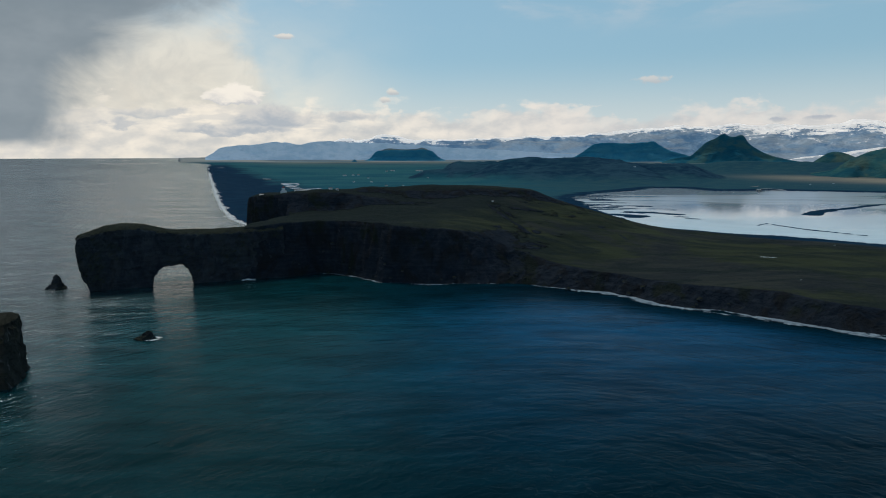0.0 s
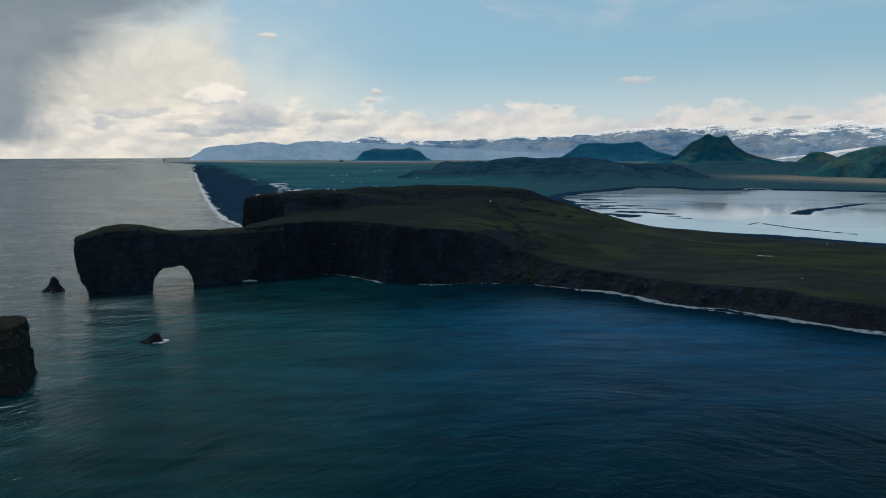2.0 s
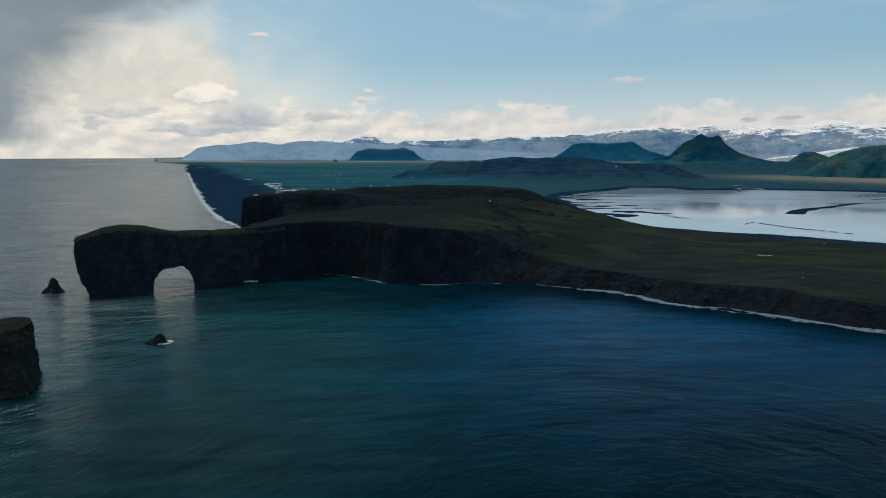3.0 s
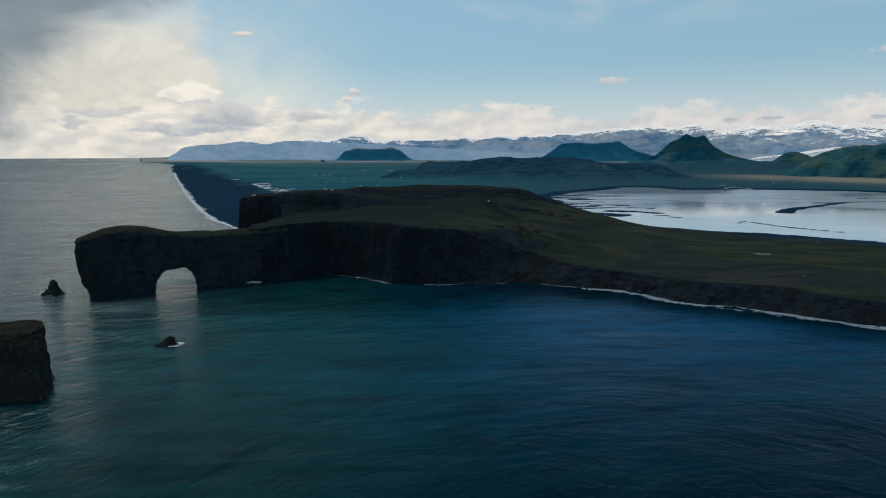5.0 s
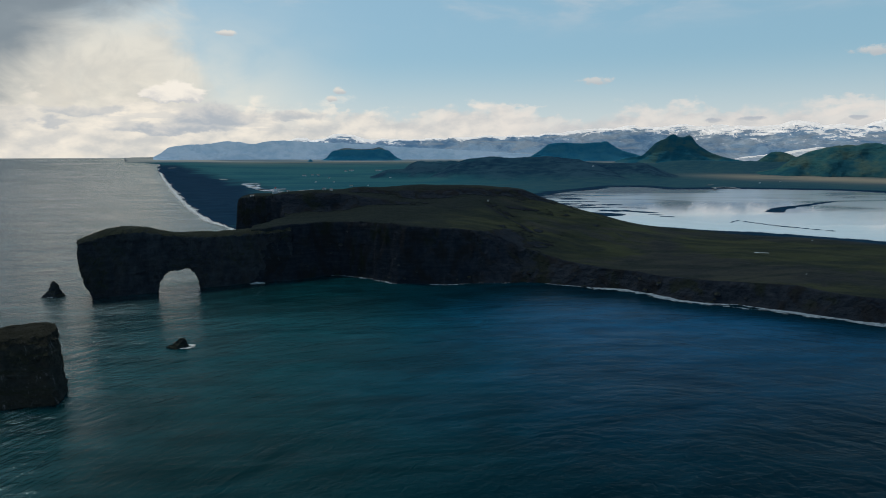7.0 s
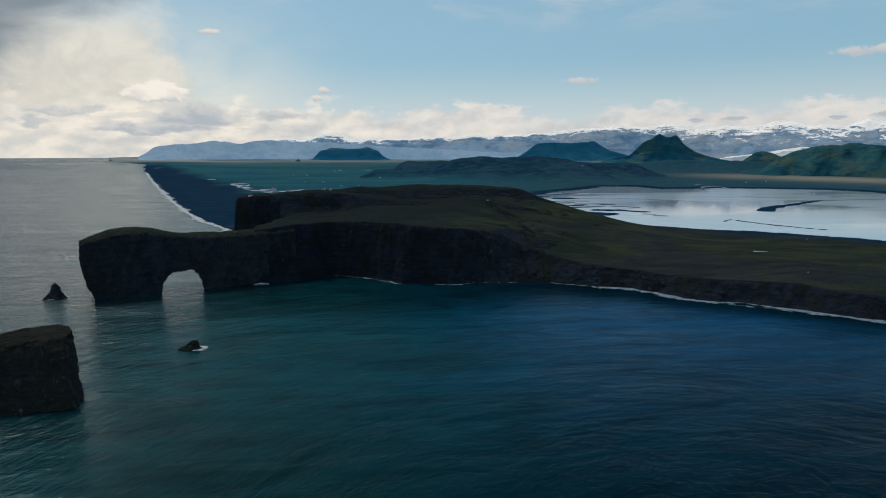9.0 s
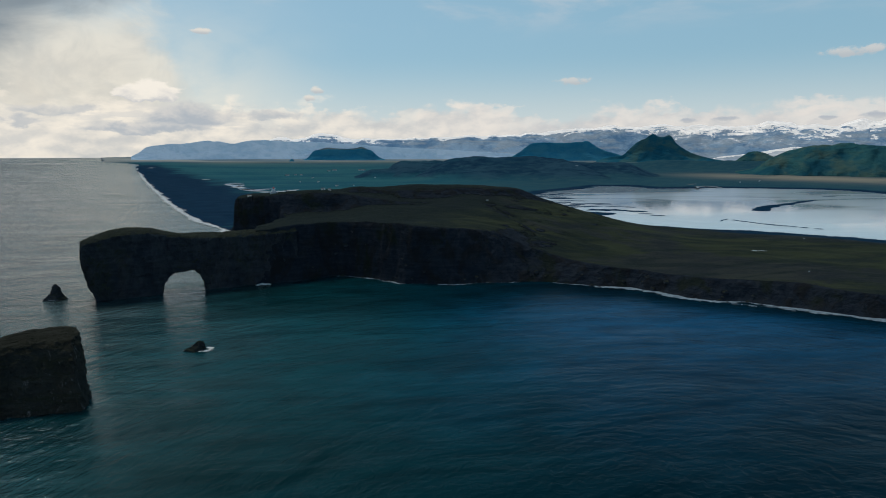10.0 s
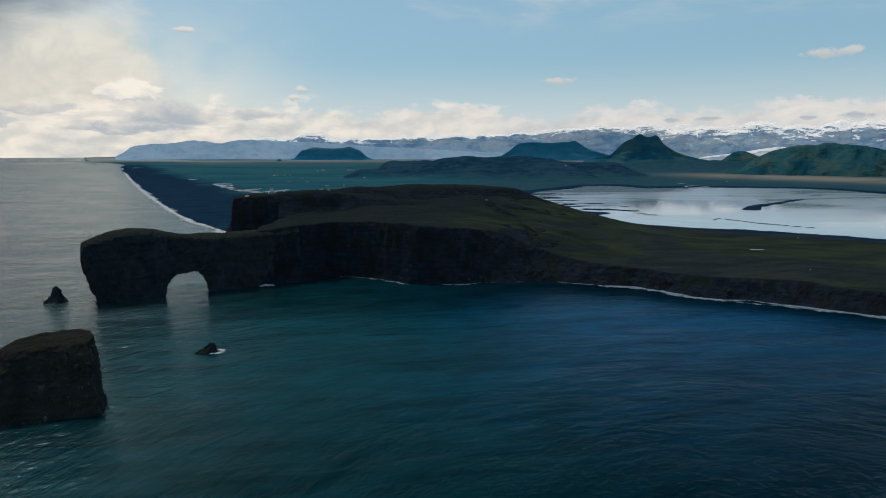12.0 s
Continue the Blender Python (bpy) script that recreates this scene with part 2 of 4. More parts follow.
def water_still(name, colour, rough=0.04, ripple=0.02, ior=1.333, wind=0.03):
    m, n, b, p, _ = material(name)
    v = n.noise(n.scaled(p, (0.0016, 0.0042, 0.01), turn=12), 1.0, 3, 0.5, 0.8)
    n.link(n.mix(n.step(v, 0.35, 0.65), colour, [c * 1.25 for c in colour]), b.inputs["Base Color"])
    b.inputs["IOR"].default_value = ior
    n.link(n.step(v, 0.42, 0.58, rough, rough + wind), b.inputs["Roughness"])
    bump(n, b, n.noise(p, 0.6, 3, 0.5), 1.0, ripple)
    return m


def rock_material(name, dark=(0.024, 0.033, 0.046), pale=(0.054, 0.067, 0.084), moss=(0.030, 0.038, 0.024), stain=0.0):
    m, n, b, p, _ = material(name)
    layers = n.noise(n.scaled(p, (0.04, 0.04, 0.35)), 1.0, 5, 0.6, 0.3)
    lumps = n.noise(p, 0.16, 7, 0.62, 0.2)
    cracks = n.noise(n.scaled(p, (0.5, 0.5, 0.12)), 1.0, 5, 0.65)
    blocks = n.noise(n.scaled(p, (0.07, 0.07, 0.05)), 1.0, 6, 0.6, 0.8)
    tone = n.math("ADD", n.math("MULTIPLY", layers, 0.25), n.math("ADD", n.math("MULTIPLY", lumps, 0.35), n.math("MULTIPLY", blocks, 0.4)))
    colour = n.mix(n.step(tone, 0.40, 0.62), dark, pale)
    # rusty and lichen-grey faces
    colour = n.mix(n.step(n.noise(n.scaled(p, (1, 1, 0.6), shift=(40, 9, 3)), 0.055, 5, 0.62, 0.6), 0.50, 0.66, 0.0, 0.35), colour, [(a + c) * 0.5 * f for a, c, f in zip(dark, pale, (1.30, 1.05, 0.80))])
    guano = n.math("MULTIPLY", n.step(n.noise(n.scaled(p, (1, 1, 0.45)), 0.30, 7, 0.72, 0.6), 0.60 - stain * 0.4, 0.70 - stain * 0.4), n.step(n.noise(p, 0.045, 3, 0.5), 0.54 - stain, 0.64 - stain))
    colour = n.mix(n.math("MULTIPLY", guano, 0.8), colour, (0.20, 0.20, 0.21))
    up = n.add("ShaderNodeSeparateXYZ")
    n.link(n.add("ShaderNodeNewGeometry").outputs["Normal"], up.inputs[0])
    green = n.math("MULTIPLY", n.step(n.math("ADD", up.outputs[2], n.math("MULTIPLY", lumps, 0.5)), 0.72, 1.05), 0.9)
    hang = n.math("MULTIPLY", n.step(n.noise(n.scaled(p, (1, 1, 0.8), shift=(7, 31, 5)), 0.030, 6, 0.65, 0.5), 0.52, 0.64), n.step(up.outputs[2], 0.05, 0.45, 0.25, 0.85))
    n.link(n.mix(n.math("MAXIMUM", green, hang), colour, moss), b.inputs["Base Color"])
    b.inputs["Roughness"].default_value = 0.9
    b.inputs["Specular IOR Level"].default_value = 0.10
    h = n.math("ADD", n.math("MULTIPLY", lumps, 1.6), n.math("ADD", n.math("MULTIPLY", cracks, 0.8), n.math("ADD", n.math("MULTIPLY", layers, 0.6), n.math("MULTIPLY", blocks, 2.4))))
    bump(n, b, h, 1.0, 2.4)
    return m


def ground_material():
    m, n, b, p, _ = material("ground")
    rock, sand, pale, far = (attribute(n, k) for k in ("rock", "sand", "sunlit_tan", "plain"))
    big = n.noise(p, 0.006, 5, 0.55, 0.4)
    mid = n.noise(n.scaled(p, (0.016, 0.030, 0.03), turn=25), 1.0, 5, 0.58, 0.6)
    small = n.noise(p, 0.35, 6, 0.65)
    streak = n.noise(n.scaled(p, (0.012, 0.03, 0.03), turn=-32), 1.0, 4, 0.55, 0.8)
    grass = n.mix(n.step(mid, 0.34, 0.68), (0.024, 0.034, 0.025), (0.044, 0.055, 0.033))
    wide = n.noise(n.scaled(p, (0.0080, 0.0153, 0.0283), turn=-18), 1.0, 4, 0.5, 0.9)
    grass = n.mix(n.step(wide, 0.46, 0.66, 0.0, 0.8), grass, (0.052, 0.064, 0.037))
    grass = n.mix(n.step(streak, 0.58, 0.72, 0.0, 0.45), grass, (0.055, 0.058, 0.038))
    grass = n.mix(n.step(small, 0.58, 0.75, 0.0, 0.55), grass, (0.034, 0.038, 0.030))
    knobs = n.noise(n.scaled(p, (0.0570, 0.1062, 0.0840), turn=-20), 1.0, 5, 0.6, 0.5)
    grass = n.mix(n.step(knobs, 0.52, 0.70, 0.0, 0.45), grass, (0.030, 0.037, 0.036))
    # bare earth and heather patches on the slopes
    grass = n.mix(n.step(n.math("ADD", big, n.math("MULTIPLY", n.math("SUBTRACT", knobs, 0.5), 0.16)), 0.50, 0.58, 0.0, 0.8), grass, n.mix(n.step(n.math("ADD", n.math("MULTIPLY", mid, 0.6), n.math("MULTIPLY", small, 0.4)), 0.40, 0.60), (0.024, 0.030, 0.038), (0.044, 0.050, 0.048)))
    spot = n.add("ShaderNodeSeparateXYZ")
    n.link(p, spot.inputs[0])
    # darker tone over the seaward end of the headland, and in bands down its slopes
    seaward = n.math("ADD", n.math("SUBTRACT", spot.outputs[0], n.math("MULTIPLY", n.math("SUBTRACT", spot.outputs[1], 700.0), 0.35)), n.math("ADD", n.math("MULTIPLY", n.math("SUBTRACT", wide, 0.5), 420.0), n.math("MULTIPLY", n.math("SUBTRACT", knobs, 0.5), 150.0)))
    bands = n.noise(n.scaled(p, (0.0075, 0.021, 0.02), turn=-24), 1.0, 6, 0.6, 0.9)
    dark = n.math("MAXIMUM", n.step(seaward, 120.0, -10.0, 0.0, 0.9), n.step(bands, 0.50, 0.62, 0.0, 0.75))
    grass = n.mix(dark, grass, n.mix(n.step(small, 0.40, 0.62), (0.014, 0.022, 0.026), (0.024, 0.034, 0.031)))
    # green plain far off, distance haze put into its teal colour
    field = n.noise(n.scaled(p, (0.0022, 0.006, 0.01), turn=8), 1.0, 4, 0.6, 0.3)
    hazy_meadow = n.mix(n.step(field, 0.38, 0.6), (0.020, 0.114, 0.156), (0.037, 0.150, 0.172))
    hazy_meadow = n.mix(n.step(mid, 0.55, 0.7, 0.0, 0.5), hazy_meadow, (0.016, 0.086, 0.120))
    # darker tone behind the lagoon, brighter behind the beach, both tinted blue for haze
    lagoon_side = n.step(n.math("ADD", n.math("SUBTRACT", spot.outputs[0], n.math("MULTIPLY", spot.outputs[1], 0.12)), n.math("MULTIPLY", n.math("SUBTRACT", field, 0.5), 900.0)), -250.0, 350.0, 0.0, 0.8)
    hazy_meadow = n.mix(lagoon_side, hazy_meadow, n.mix(n.step(mid, 0.4, 0.65), (0.025, 0.080, 0.118), (0.044, 0.104, 0.126)))
    colour = n.mix(far, grass, hazy_meadow)
    # sunlit strips of the plain painted in, and a tan field
    colour = n.mix(n.math("MULTIPLY", pale, n.step(field, 0.25, 0.5, 0.5, 1.0)), colour, (0.38, 0.34, 0.265))
    # pale sand towards the horizon, with haze in its blue-grey
    outwash = n.mix(n.step(n.noise(n.scaled(p, (0.0012, 0.010, 0.01)), 1.0, 5, 0.6, 0.4), 0.40, 0.62), (0.19, 0.26, 0.30), (0.44, 0.44, 0.40))
    colour = n.mix(attribute(n, "outwash"), colour, outwash)
    # black sand, blued for the haze over it
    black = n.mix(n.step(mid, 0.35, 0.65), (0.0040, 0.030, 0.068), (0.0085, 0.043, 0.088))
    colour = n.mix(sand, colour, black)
    lumps = n.noise(p, 0.16, 7, 0.62, 0.2)
    layers = n.noise(n.scaled(p, (0.03, 0.03, 0.4)), 1.0, 5, 0.6, 0.3)
    stone = n.mix(n.step(n.math("ADD", n.math("MULTIPLY", layers, 0.5), n.math("MULTIPLY", lumps, 0.5)), 0.4, 0.64), (0.016, 0.024, 0.036), (0.031, 0.041, 0.055))
    blocks = n.noise(n.scaled(p, (0.05, 0.05, 0.04)), 1.0, 6, 0.62, 0.8)
    stone = n.mix(n.step(blocks, 0.46, 0.62, 0.0, 0.7), stone, (0.019, 0.020, 0.021))
    hang = n.math("MULTIPLY", n.step(n.noise(n.scaled(p, (1, 1, 0.7), shift=(9, 4, 2)), 0.026, 6, 0.66, 0.6), 0.52, 0.64), 0.75)
    stone = n.mix(hang, stone, (0.020, 0.027, 0.019))
    guano = n.math("MULTIPLY", n.step(n.noise(n.scaled(p, (1, 1, 0.5)), 0.30, 7, 0.72, 0.6), 0.62, 0.72), n.step(n.noise(p, 0.024, 3, 0.5), 0.55, 0.65))
    stone = n.mix(n.math("MULTIPLY", guano, 0.6), stone, (0.17, 0.17, 0.19))
    scree = n.step(n.noise(n.scaled(p, (0.05, 0.05, 0.16)), 1.0, 6, 0.7), 0.64, 0.74, 0.0, 0.3)
    stone = n.mix(scree, stone, (0.026, 0.028, 0.034))
    # rock of the far hills takes a blue haze tint
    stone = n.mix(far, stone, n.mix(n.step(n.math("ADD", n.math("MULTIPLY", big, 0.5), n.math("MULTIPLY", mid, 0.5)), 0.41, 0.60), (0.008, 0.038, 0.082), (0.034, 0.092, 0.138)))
    edge = n.step(n.math("ADD", rock, n.math("MULTIPLY", n.math("SUBTRACT", lumps, 0.5), 1.1)), 0.35, 0.65)
    edge = n.math("ADD", n.math("MULTIPLY", edge, n.math("SUBTRACT", 1.0, far)), n.math("MULTIPLY", n.step(n.math("ADD", rock, n.math("MULTIPLY", n.math("SUBTRACT", big, 0.5), 0.6)), 0.05, 0.85), far))
    n.link(n.mix(edge, colour, stone), b.inputs["Base Color"])
    b.inputs["Roughness"].default_value = 0.95
    b.inputs["Specular IOR Level"].default_value = 0.02
    h = n.math("ADD", n.math("MULTIPLY", lumps, n.math("ADD", 0.5, n.math("MULTIPLY", edge, 1.6))), n.math("ADD", n.math("MULTIPLY", knobs, 2.4), n.math("ADD", n.math("MULTIPLY", n.math("MULTIPLY", blocks, edge), 2.6), n.math("MULTIPLY", small, 0.45))))
    bump(n, b, h, 0.9, 1.8)
    return m


# default colours are dimmed and blued, as foam under cloud shade
def foam_material(cover, thin=(0.13, 0.20, 0.26), thick=(0.36, 0.45, 0.52)):
    m, n, b, p, out = material("foam")
    v = n.noise(p, 0.20, 8, 0.74, 1.2)
    edge = attribute(n, "edge")
    n.link(n.mix(n.step(v, 0.3, 0.72), thin, thick), b.inputs["Base Color"])
    b.inputs["Roughness"].default_value = 0.8
    clear = n.add("ShaderNodeBsdfTransparent")
    both = n.add("ShaderNodeMixShader")
    n.link(n.step(n.math("ADD", n.math("ADD", n.math("MULTIPLY", v, 2.2), -0.6), n.math("MULTIPLY", edge, 0.62)), 0.98 - cover, 1.22 - cover), both.inputs[0])
    n.link(clear.outputs[0], both.inputs[1])
    n.link(b.outputs[0], both.inputs[2])
    n.link(both.outputs[0], out.inputs[0])
    return m


def mountain_material(name, low, high, snow=0.0, line=0.0, spread=1.0, moss=None, haze_glow=0.0):
    """Bare or grassy slopes far off, with snow above a line; haze is put into their colours and, at the back, a glow.
    """
    m, n, b, p, _ = material(name)
    g = n.noise(n.scaled(p, (1, 1, 1.6)), 0.012, 8, 0.62, 0.5)
    folds = n.noise(n.scaled(p, (0.004, 0.004, 0.010)), 1.0, 7, 0.6, 0.9)
    colour = n.mix(n.step(n.math("ADD", n.math("MULTIPLY", g, 0.5), n.math("MULTIPLY", folds, 0.5)), 0.40, 0.60), low, high)
    # paler patches: moss, and breaks of sunlight put into the colour
    if moss:
        colour = n.mix(n.step(n.math("ADD", n.noise(p, 0.0042, 6, 0.6, 0.9), n.math("MULTIPLY", n.math("SUBTRACT", g, 0.5), 0.45)), 0.44, 0.64), colour, moss)
    if snow:
        rise = attribute(n, "rise")
        colour = n.mix(n.step(n.noise(n.scaled(p, (0.0030, 0.0030, 0.016), shift=(3, 1, 2)), 1.0, 6, 0.6, 0.8), 0.46, 0.60, 0.0, 0.6), colour, (0.27, 0.31, 0.345))
        bands = n.noise(n.scaled(p, (0.0085, 0.0085, 0.030)), 1.0, 9, 0.64, 1.0)
        veins = n.math("ABSOLUTE", n.math("SUBTRACT", n.noise(n.scaled(p, (0.016, 0.016, 0.036)), 1.0, 7, 0.62, 1.6), 0.5))
        v = n.math("ADD", rise, n.math("MULTIPLY", n.math("SUBTRACT", bands, 0.5), spread * 1.7))
        v = n.math("ADD", v, n.math("MULTIPLY", n.math("SUBTRACT", 0.09, veins), spread * 1.5))
        colour = n.mix(n.step(v, line - 0.30, line + 0.05, 0.0, 0.30), colour, (0.56, 0.60, 0.65))
        colour = n.mix(n.math("MULTIPLY", n.step(v, line - 0.03, line + 0.08), snow), colour, (0.92, 0.88, 0.84))
    n.link(colour, b.inputs["Base Color"])
    b.inputs["Roughness"].default_value = 0.95
    b.inputs["Specular IOR Level"].default_value = 0.0
    # the slope emits its own colour, in place of haze and sunlight
    if haze_glow:
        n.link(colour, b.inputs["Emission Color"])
        b.inputs["Emission Strength"].default_value = haze_glow
    bump(n, b, n.math("ADD", g, n.math("MULTIPLY", folds, 2.0)), 0.8, 16.0)
    return m


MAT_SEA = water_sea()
# pale base colours stand in for sky mirrored in lagoon and pools
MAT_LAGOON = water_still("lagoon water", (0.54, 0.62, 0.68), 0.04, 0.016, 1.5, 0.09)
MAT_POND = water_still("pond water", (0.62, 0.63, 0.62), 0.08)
MAT_ROCK = rock_material("basalt rock")
MAT_CAP = rock_material("turf and ledges", (0.026, 0.028, 0.026), (0.046, 0.047, 0.042), (0.027, 0.028, 0.019))
MAT_TOWER = rock_material("mossy stained basalt", (0.026, 0.029, 0.028), (0.054, 0.057, 0.054), (0.034, 0.037, 0.024), 0.10)
MAT_GROUND = ground_material()
# shaded foam colours, and one bright copy painted as backlit surf
MAT_SHADE_FOAM = foam_material(0.34)
MAT_LIT_FOAM = foam_material(0.26, (0.55, 0.60, 0.62), (0.88, 0.88, 0.86))
MAT_SHADE_WASH = foam_material(0.16)
MAT_SHADE_LACE = foam_material(0.06)
MAT_WHITE = plain("white paint", (0.66, 0.76, 0.82), 0.6, 1.5)
MAT_RED = plain("red paint", (0.40, 0.035, 0.03), 0.5, 1.5)
MAT_ROOF = plain("roof sheet", (0.10, 0.11, 0.12), 0.5, 1.5)
MAT_GLASS = plain("dark window glass", (0.02, 0.03, 0.035), 0.1, 1.0)

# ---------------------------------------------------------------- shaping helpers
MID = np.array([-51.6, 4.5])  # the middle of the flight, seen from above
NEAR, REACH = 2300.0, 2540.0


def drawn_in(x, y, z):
    """Country past 2.3 km is pulled in along sight lines from the mid-flight camera, shaped to fit its view, so that it
    ends within five kilometres.
    """
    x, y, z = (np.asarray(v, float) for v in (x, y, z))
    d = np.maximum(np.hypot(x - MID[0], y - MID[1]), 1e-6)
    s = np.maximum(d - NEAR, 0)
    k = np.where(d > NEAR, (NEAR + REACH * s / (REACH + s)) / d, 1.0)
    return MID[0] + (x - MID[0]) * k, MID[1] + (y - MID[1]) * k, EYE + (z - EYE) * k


def polar(az, d):
    a = np.radians(az)
    return MID[0] + d * np.sin(a), MID[1] + d * np.cos(a)


def hashed(i, j, seed):
    v = np.sin(i * 127.1 + j * 311.7 + seed * 74.7) * 43758.5453
    return v - np.floor(v)


def lattice(x, y, seed=0):
    i, j = np.floor(x), np.floor(y)
    u, v = x - i, y - j
    u, v = u * u * (3 - 2 * u), v * v * (3 - 2 * v)
    a = hashed(i, j, seed) * (1 - u) + hashed(i + 1, j, seed) * u
    b = hashed(i, j + 1, seed) * (1 - u) + hashed(i + 1, j + 1, seed) * u
    return a * (1 - v) + b * v


def fbm(x, y, octaves=4, seed=0, ridged=False):
    """Layered noise, about -1 to 1; ridged: sharp crests, 0 to 1."""
    total, size = 0.0, 0.0
    for o in range(octaves):
        v = lattice(x * 2**o + 17.3 * o, y * 2**o - 9.1 * o, seed + o) * 2 - 1
        total = total + (1 - np.abs(v) if ridged else v) * 0.5**o
        size += 0.5**o
    return total / size


def smooth(v, low, high):
    t = np.clip((np.asarray(v, float) - low) / (high - low), 0, 1)
    return t * t * (3 - 2 * t)


def away(x, y, line, closed=False):
    """The distance of each point from a line of corners."""
    pts = np.array(line + [line[0]] if closed else line, float)
    best = np.full(np.shape(x), 1e18)
    for (ax, ay), (bx, by) in zip(pts[:-1], pts[1:]):
        dx, dy = bx - ax, by - ay
        t = np.clip(((x - ax) * dx + (y - ay) * dy) / (dx * dx + dy * dy), 0, 1)
        best = np.minimum(best, (x - ax - t * dx) ** 2 + (y - ay - t * dy) ** 2)
    return np.sqrt(best)


def inside(x, y, ring):
    pts = np.array(ring + [ring[0]], float)
    odd = np.zeros(np.shape(x), bool)
    for (ax, ay), (bx, by) in zip(pts[:-1], pts[1:]):
        cross = (ay > y) != (by > y)
        with np.errstate(divide="ignore", invalid="ignore"):
            at = ax + (y - ay) * (bx - ax) / (by - ay)
        odd ^= cross & (x < at)
    return odd


def signed(x, y, ring):
    return np.where(inside(x, y, ring), 1.0, -1.0) * away(x, y, ring, True)


def sheet(name, x, y, z, mat, parent=None, flat=False, **fields):
    """A mesh object from a grid of points, with named values at its points."""
    rows, cols = x.shape
    mesh = bpy.data.meshes.new(name)
    idx = np.arange(rows * cols).reshape(rows, cols)
    quads = np.stack([idx[:-1, :-1], idx[:-1, 1:], idx[1:, 1:], idx[1:, :-1]], -1).reshape(-1, 4)
    mesh.vertices.add(rows * cols)
    mesh.vertices.foreach_set("co", np.stack([x, y, z], -1).astype(np.float32).ravel())
    mesh.loops.add(quads.size)
    mesh.loops.foreach_set("vertex_index", quads.astype(np.int32).ravel())
    mesh.polygons.add(len(quads))
    mesh.polygons.foreach_set("loop_start", np.arange(0, quads.size, 4, dtype=np.int32))
    mesh.update(calc_edges=True)
    mesh.polygons.foreach_set("use_smooth", np.full(len(quads), not flat))
    for key, values in fields.items():
        mesh.attributes.new(key, "FLOAT", "POINT").data.foreach_set("value", np.ascontiguousarray(values, dtype=np.float32).ravel())
    mesh.materials.append(mat)
    mesh.validate()
    ob = new(name, mesh)
    ob.parent = parent
    return ob


def part(name, bm, mat, parent=None, label="", smooth_faces=False):
    """Links a bmesh as one mesh object."""
    mesh = bpy.data.meshes.new(name)
    bmesh.ops.recalc_face_normals(bm, faces=bm.faces[:])
    for f in bm.faces:
        f.smooth = smooth_faces
    bm.to_mesh(mesh)
    bm.free()
    mesh.materials.append(mat)
    ob = new(name, mesh)
    ob.parent = parent
    if label:
        tagged(ob, label)
    return ob


def empty(name, x, y, z, turn=0.0, size=1.0):
    ob = new(name)
    ob.matrix_world = pose(x, y, z, 0, 0, turn) @ Matrix.Scale(size, 4)
    return ob


# ---------------------------------------------------------------- the plan of the coast
BAY = [(360, 335), (297, 390), (277, 402), (250, 427), (221, 453), (202, 462), (183, 476), (170, 497), (152, 514), (129, 523), (107, 537),
       (90, 551), (69, 557), (31, 553), (-17, 552), (-48, 560), (-75, 586), (-104, 605), (-115, 606), (-155, 584), (-186, 577)]
WEST = [(-200, 592), (-196, 615), (-182, 650), (-178, 710), (-188, 762), (-230, 782), (-248, 795), (-253, 850), (-262, 905), (-283, 965), (-304, 1009)]
BEACH = [(-321, 1034), (-370, 1115), (-451, 1303), (-577, 1623), (-774, 2143), (-1145, 3144), (-1780, 4900), (-2335, 6592),
         (-2850, 7700), (-3800, 9300), (-7400, 18300)]
COAST = [(5000, -1200), (1000, 40), (520, 240)] + BAY + WEST + BEACH + [(-9500, 60000), (60000, 60000), (60000, -1200)]
LAGOON = [(375, 1661), (347, 1363), (339, 1177), (340, 1053), (346, 991), (413, 945), (461, 868), (521, 845), (573, 808), (615, 745), (680, 680),
          (900, 690), (1300, 900), (1700, 1250), (1460, 1500), (1470, 1750), (1416, 1841), (1275, 1915), (1125, 1985), (901, 1950), (880, 2110),
          (769, 2131), (610, 1941), (485, 1836)]

# the lie of the headland: spots of height placed to fit the camera's view
TERRACE = [(-186, 602, 48), (-156, 606, 51), (-100, 620, 53), (-47, 608, 53), (9, 604, 51), (54, 598, 42), (76, 594, 31), (119, 583, 18),
           (170, 563, 14), (230, 490, 15), (301, 487, 17), (345, 420, 14), (350, 624, 12), (450, 520, 12), (211, 705, 27)]
UPPER = [(-245, 798, 63), (-245, 860, 61), (-195, 790, 68.5), (-133, 790, 70), (-170, 860, 66), (-80, 862, 71), (-17, 862, 72.5), (40, 862, 73),
         (100, 880, 70.5), (146, 882, 65), (171, 877, 55), (216, 916, 41), (256, 829, 27), (290, 812, 19), (-10, 820, 60), (-60, 792, 62), (76, 786, 60), (125, 760, 46)]
SKIRTS = [(-120, 665, 50), (-50, 665, 51), (10, 665, 51), (-130, 735, 60), (-60, 735, 60), (0, 735, 57), (60, 700, 50), (120, 700, 39), (-240, 930, 34), (-262, 985, 6), (-100, 1000, 30), (60, 1010, 30), (160, 1010, 20),
          (-150, 1120, 3), (60, 1140, 3), (260, 1070, 3), (345, 985, 2), (470, 890, 2), (590, 790, 2), (700, 620, 5), (600, 420, 9)]
HULL = [(700, 300)] + BAY + WEST + [(-250, 1060), (60, 1130), (300, 1080), (420, 950), (560, 830), (700, 640)]


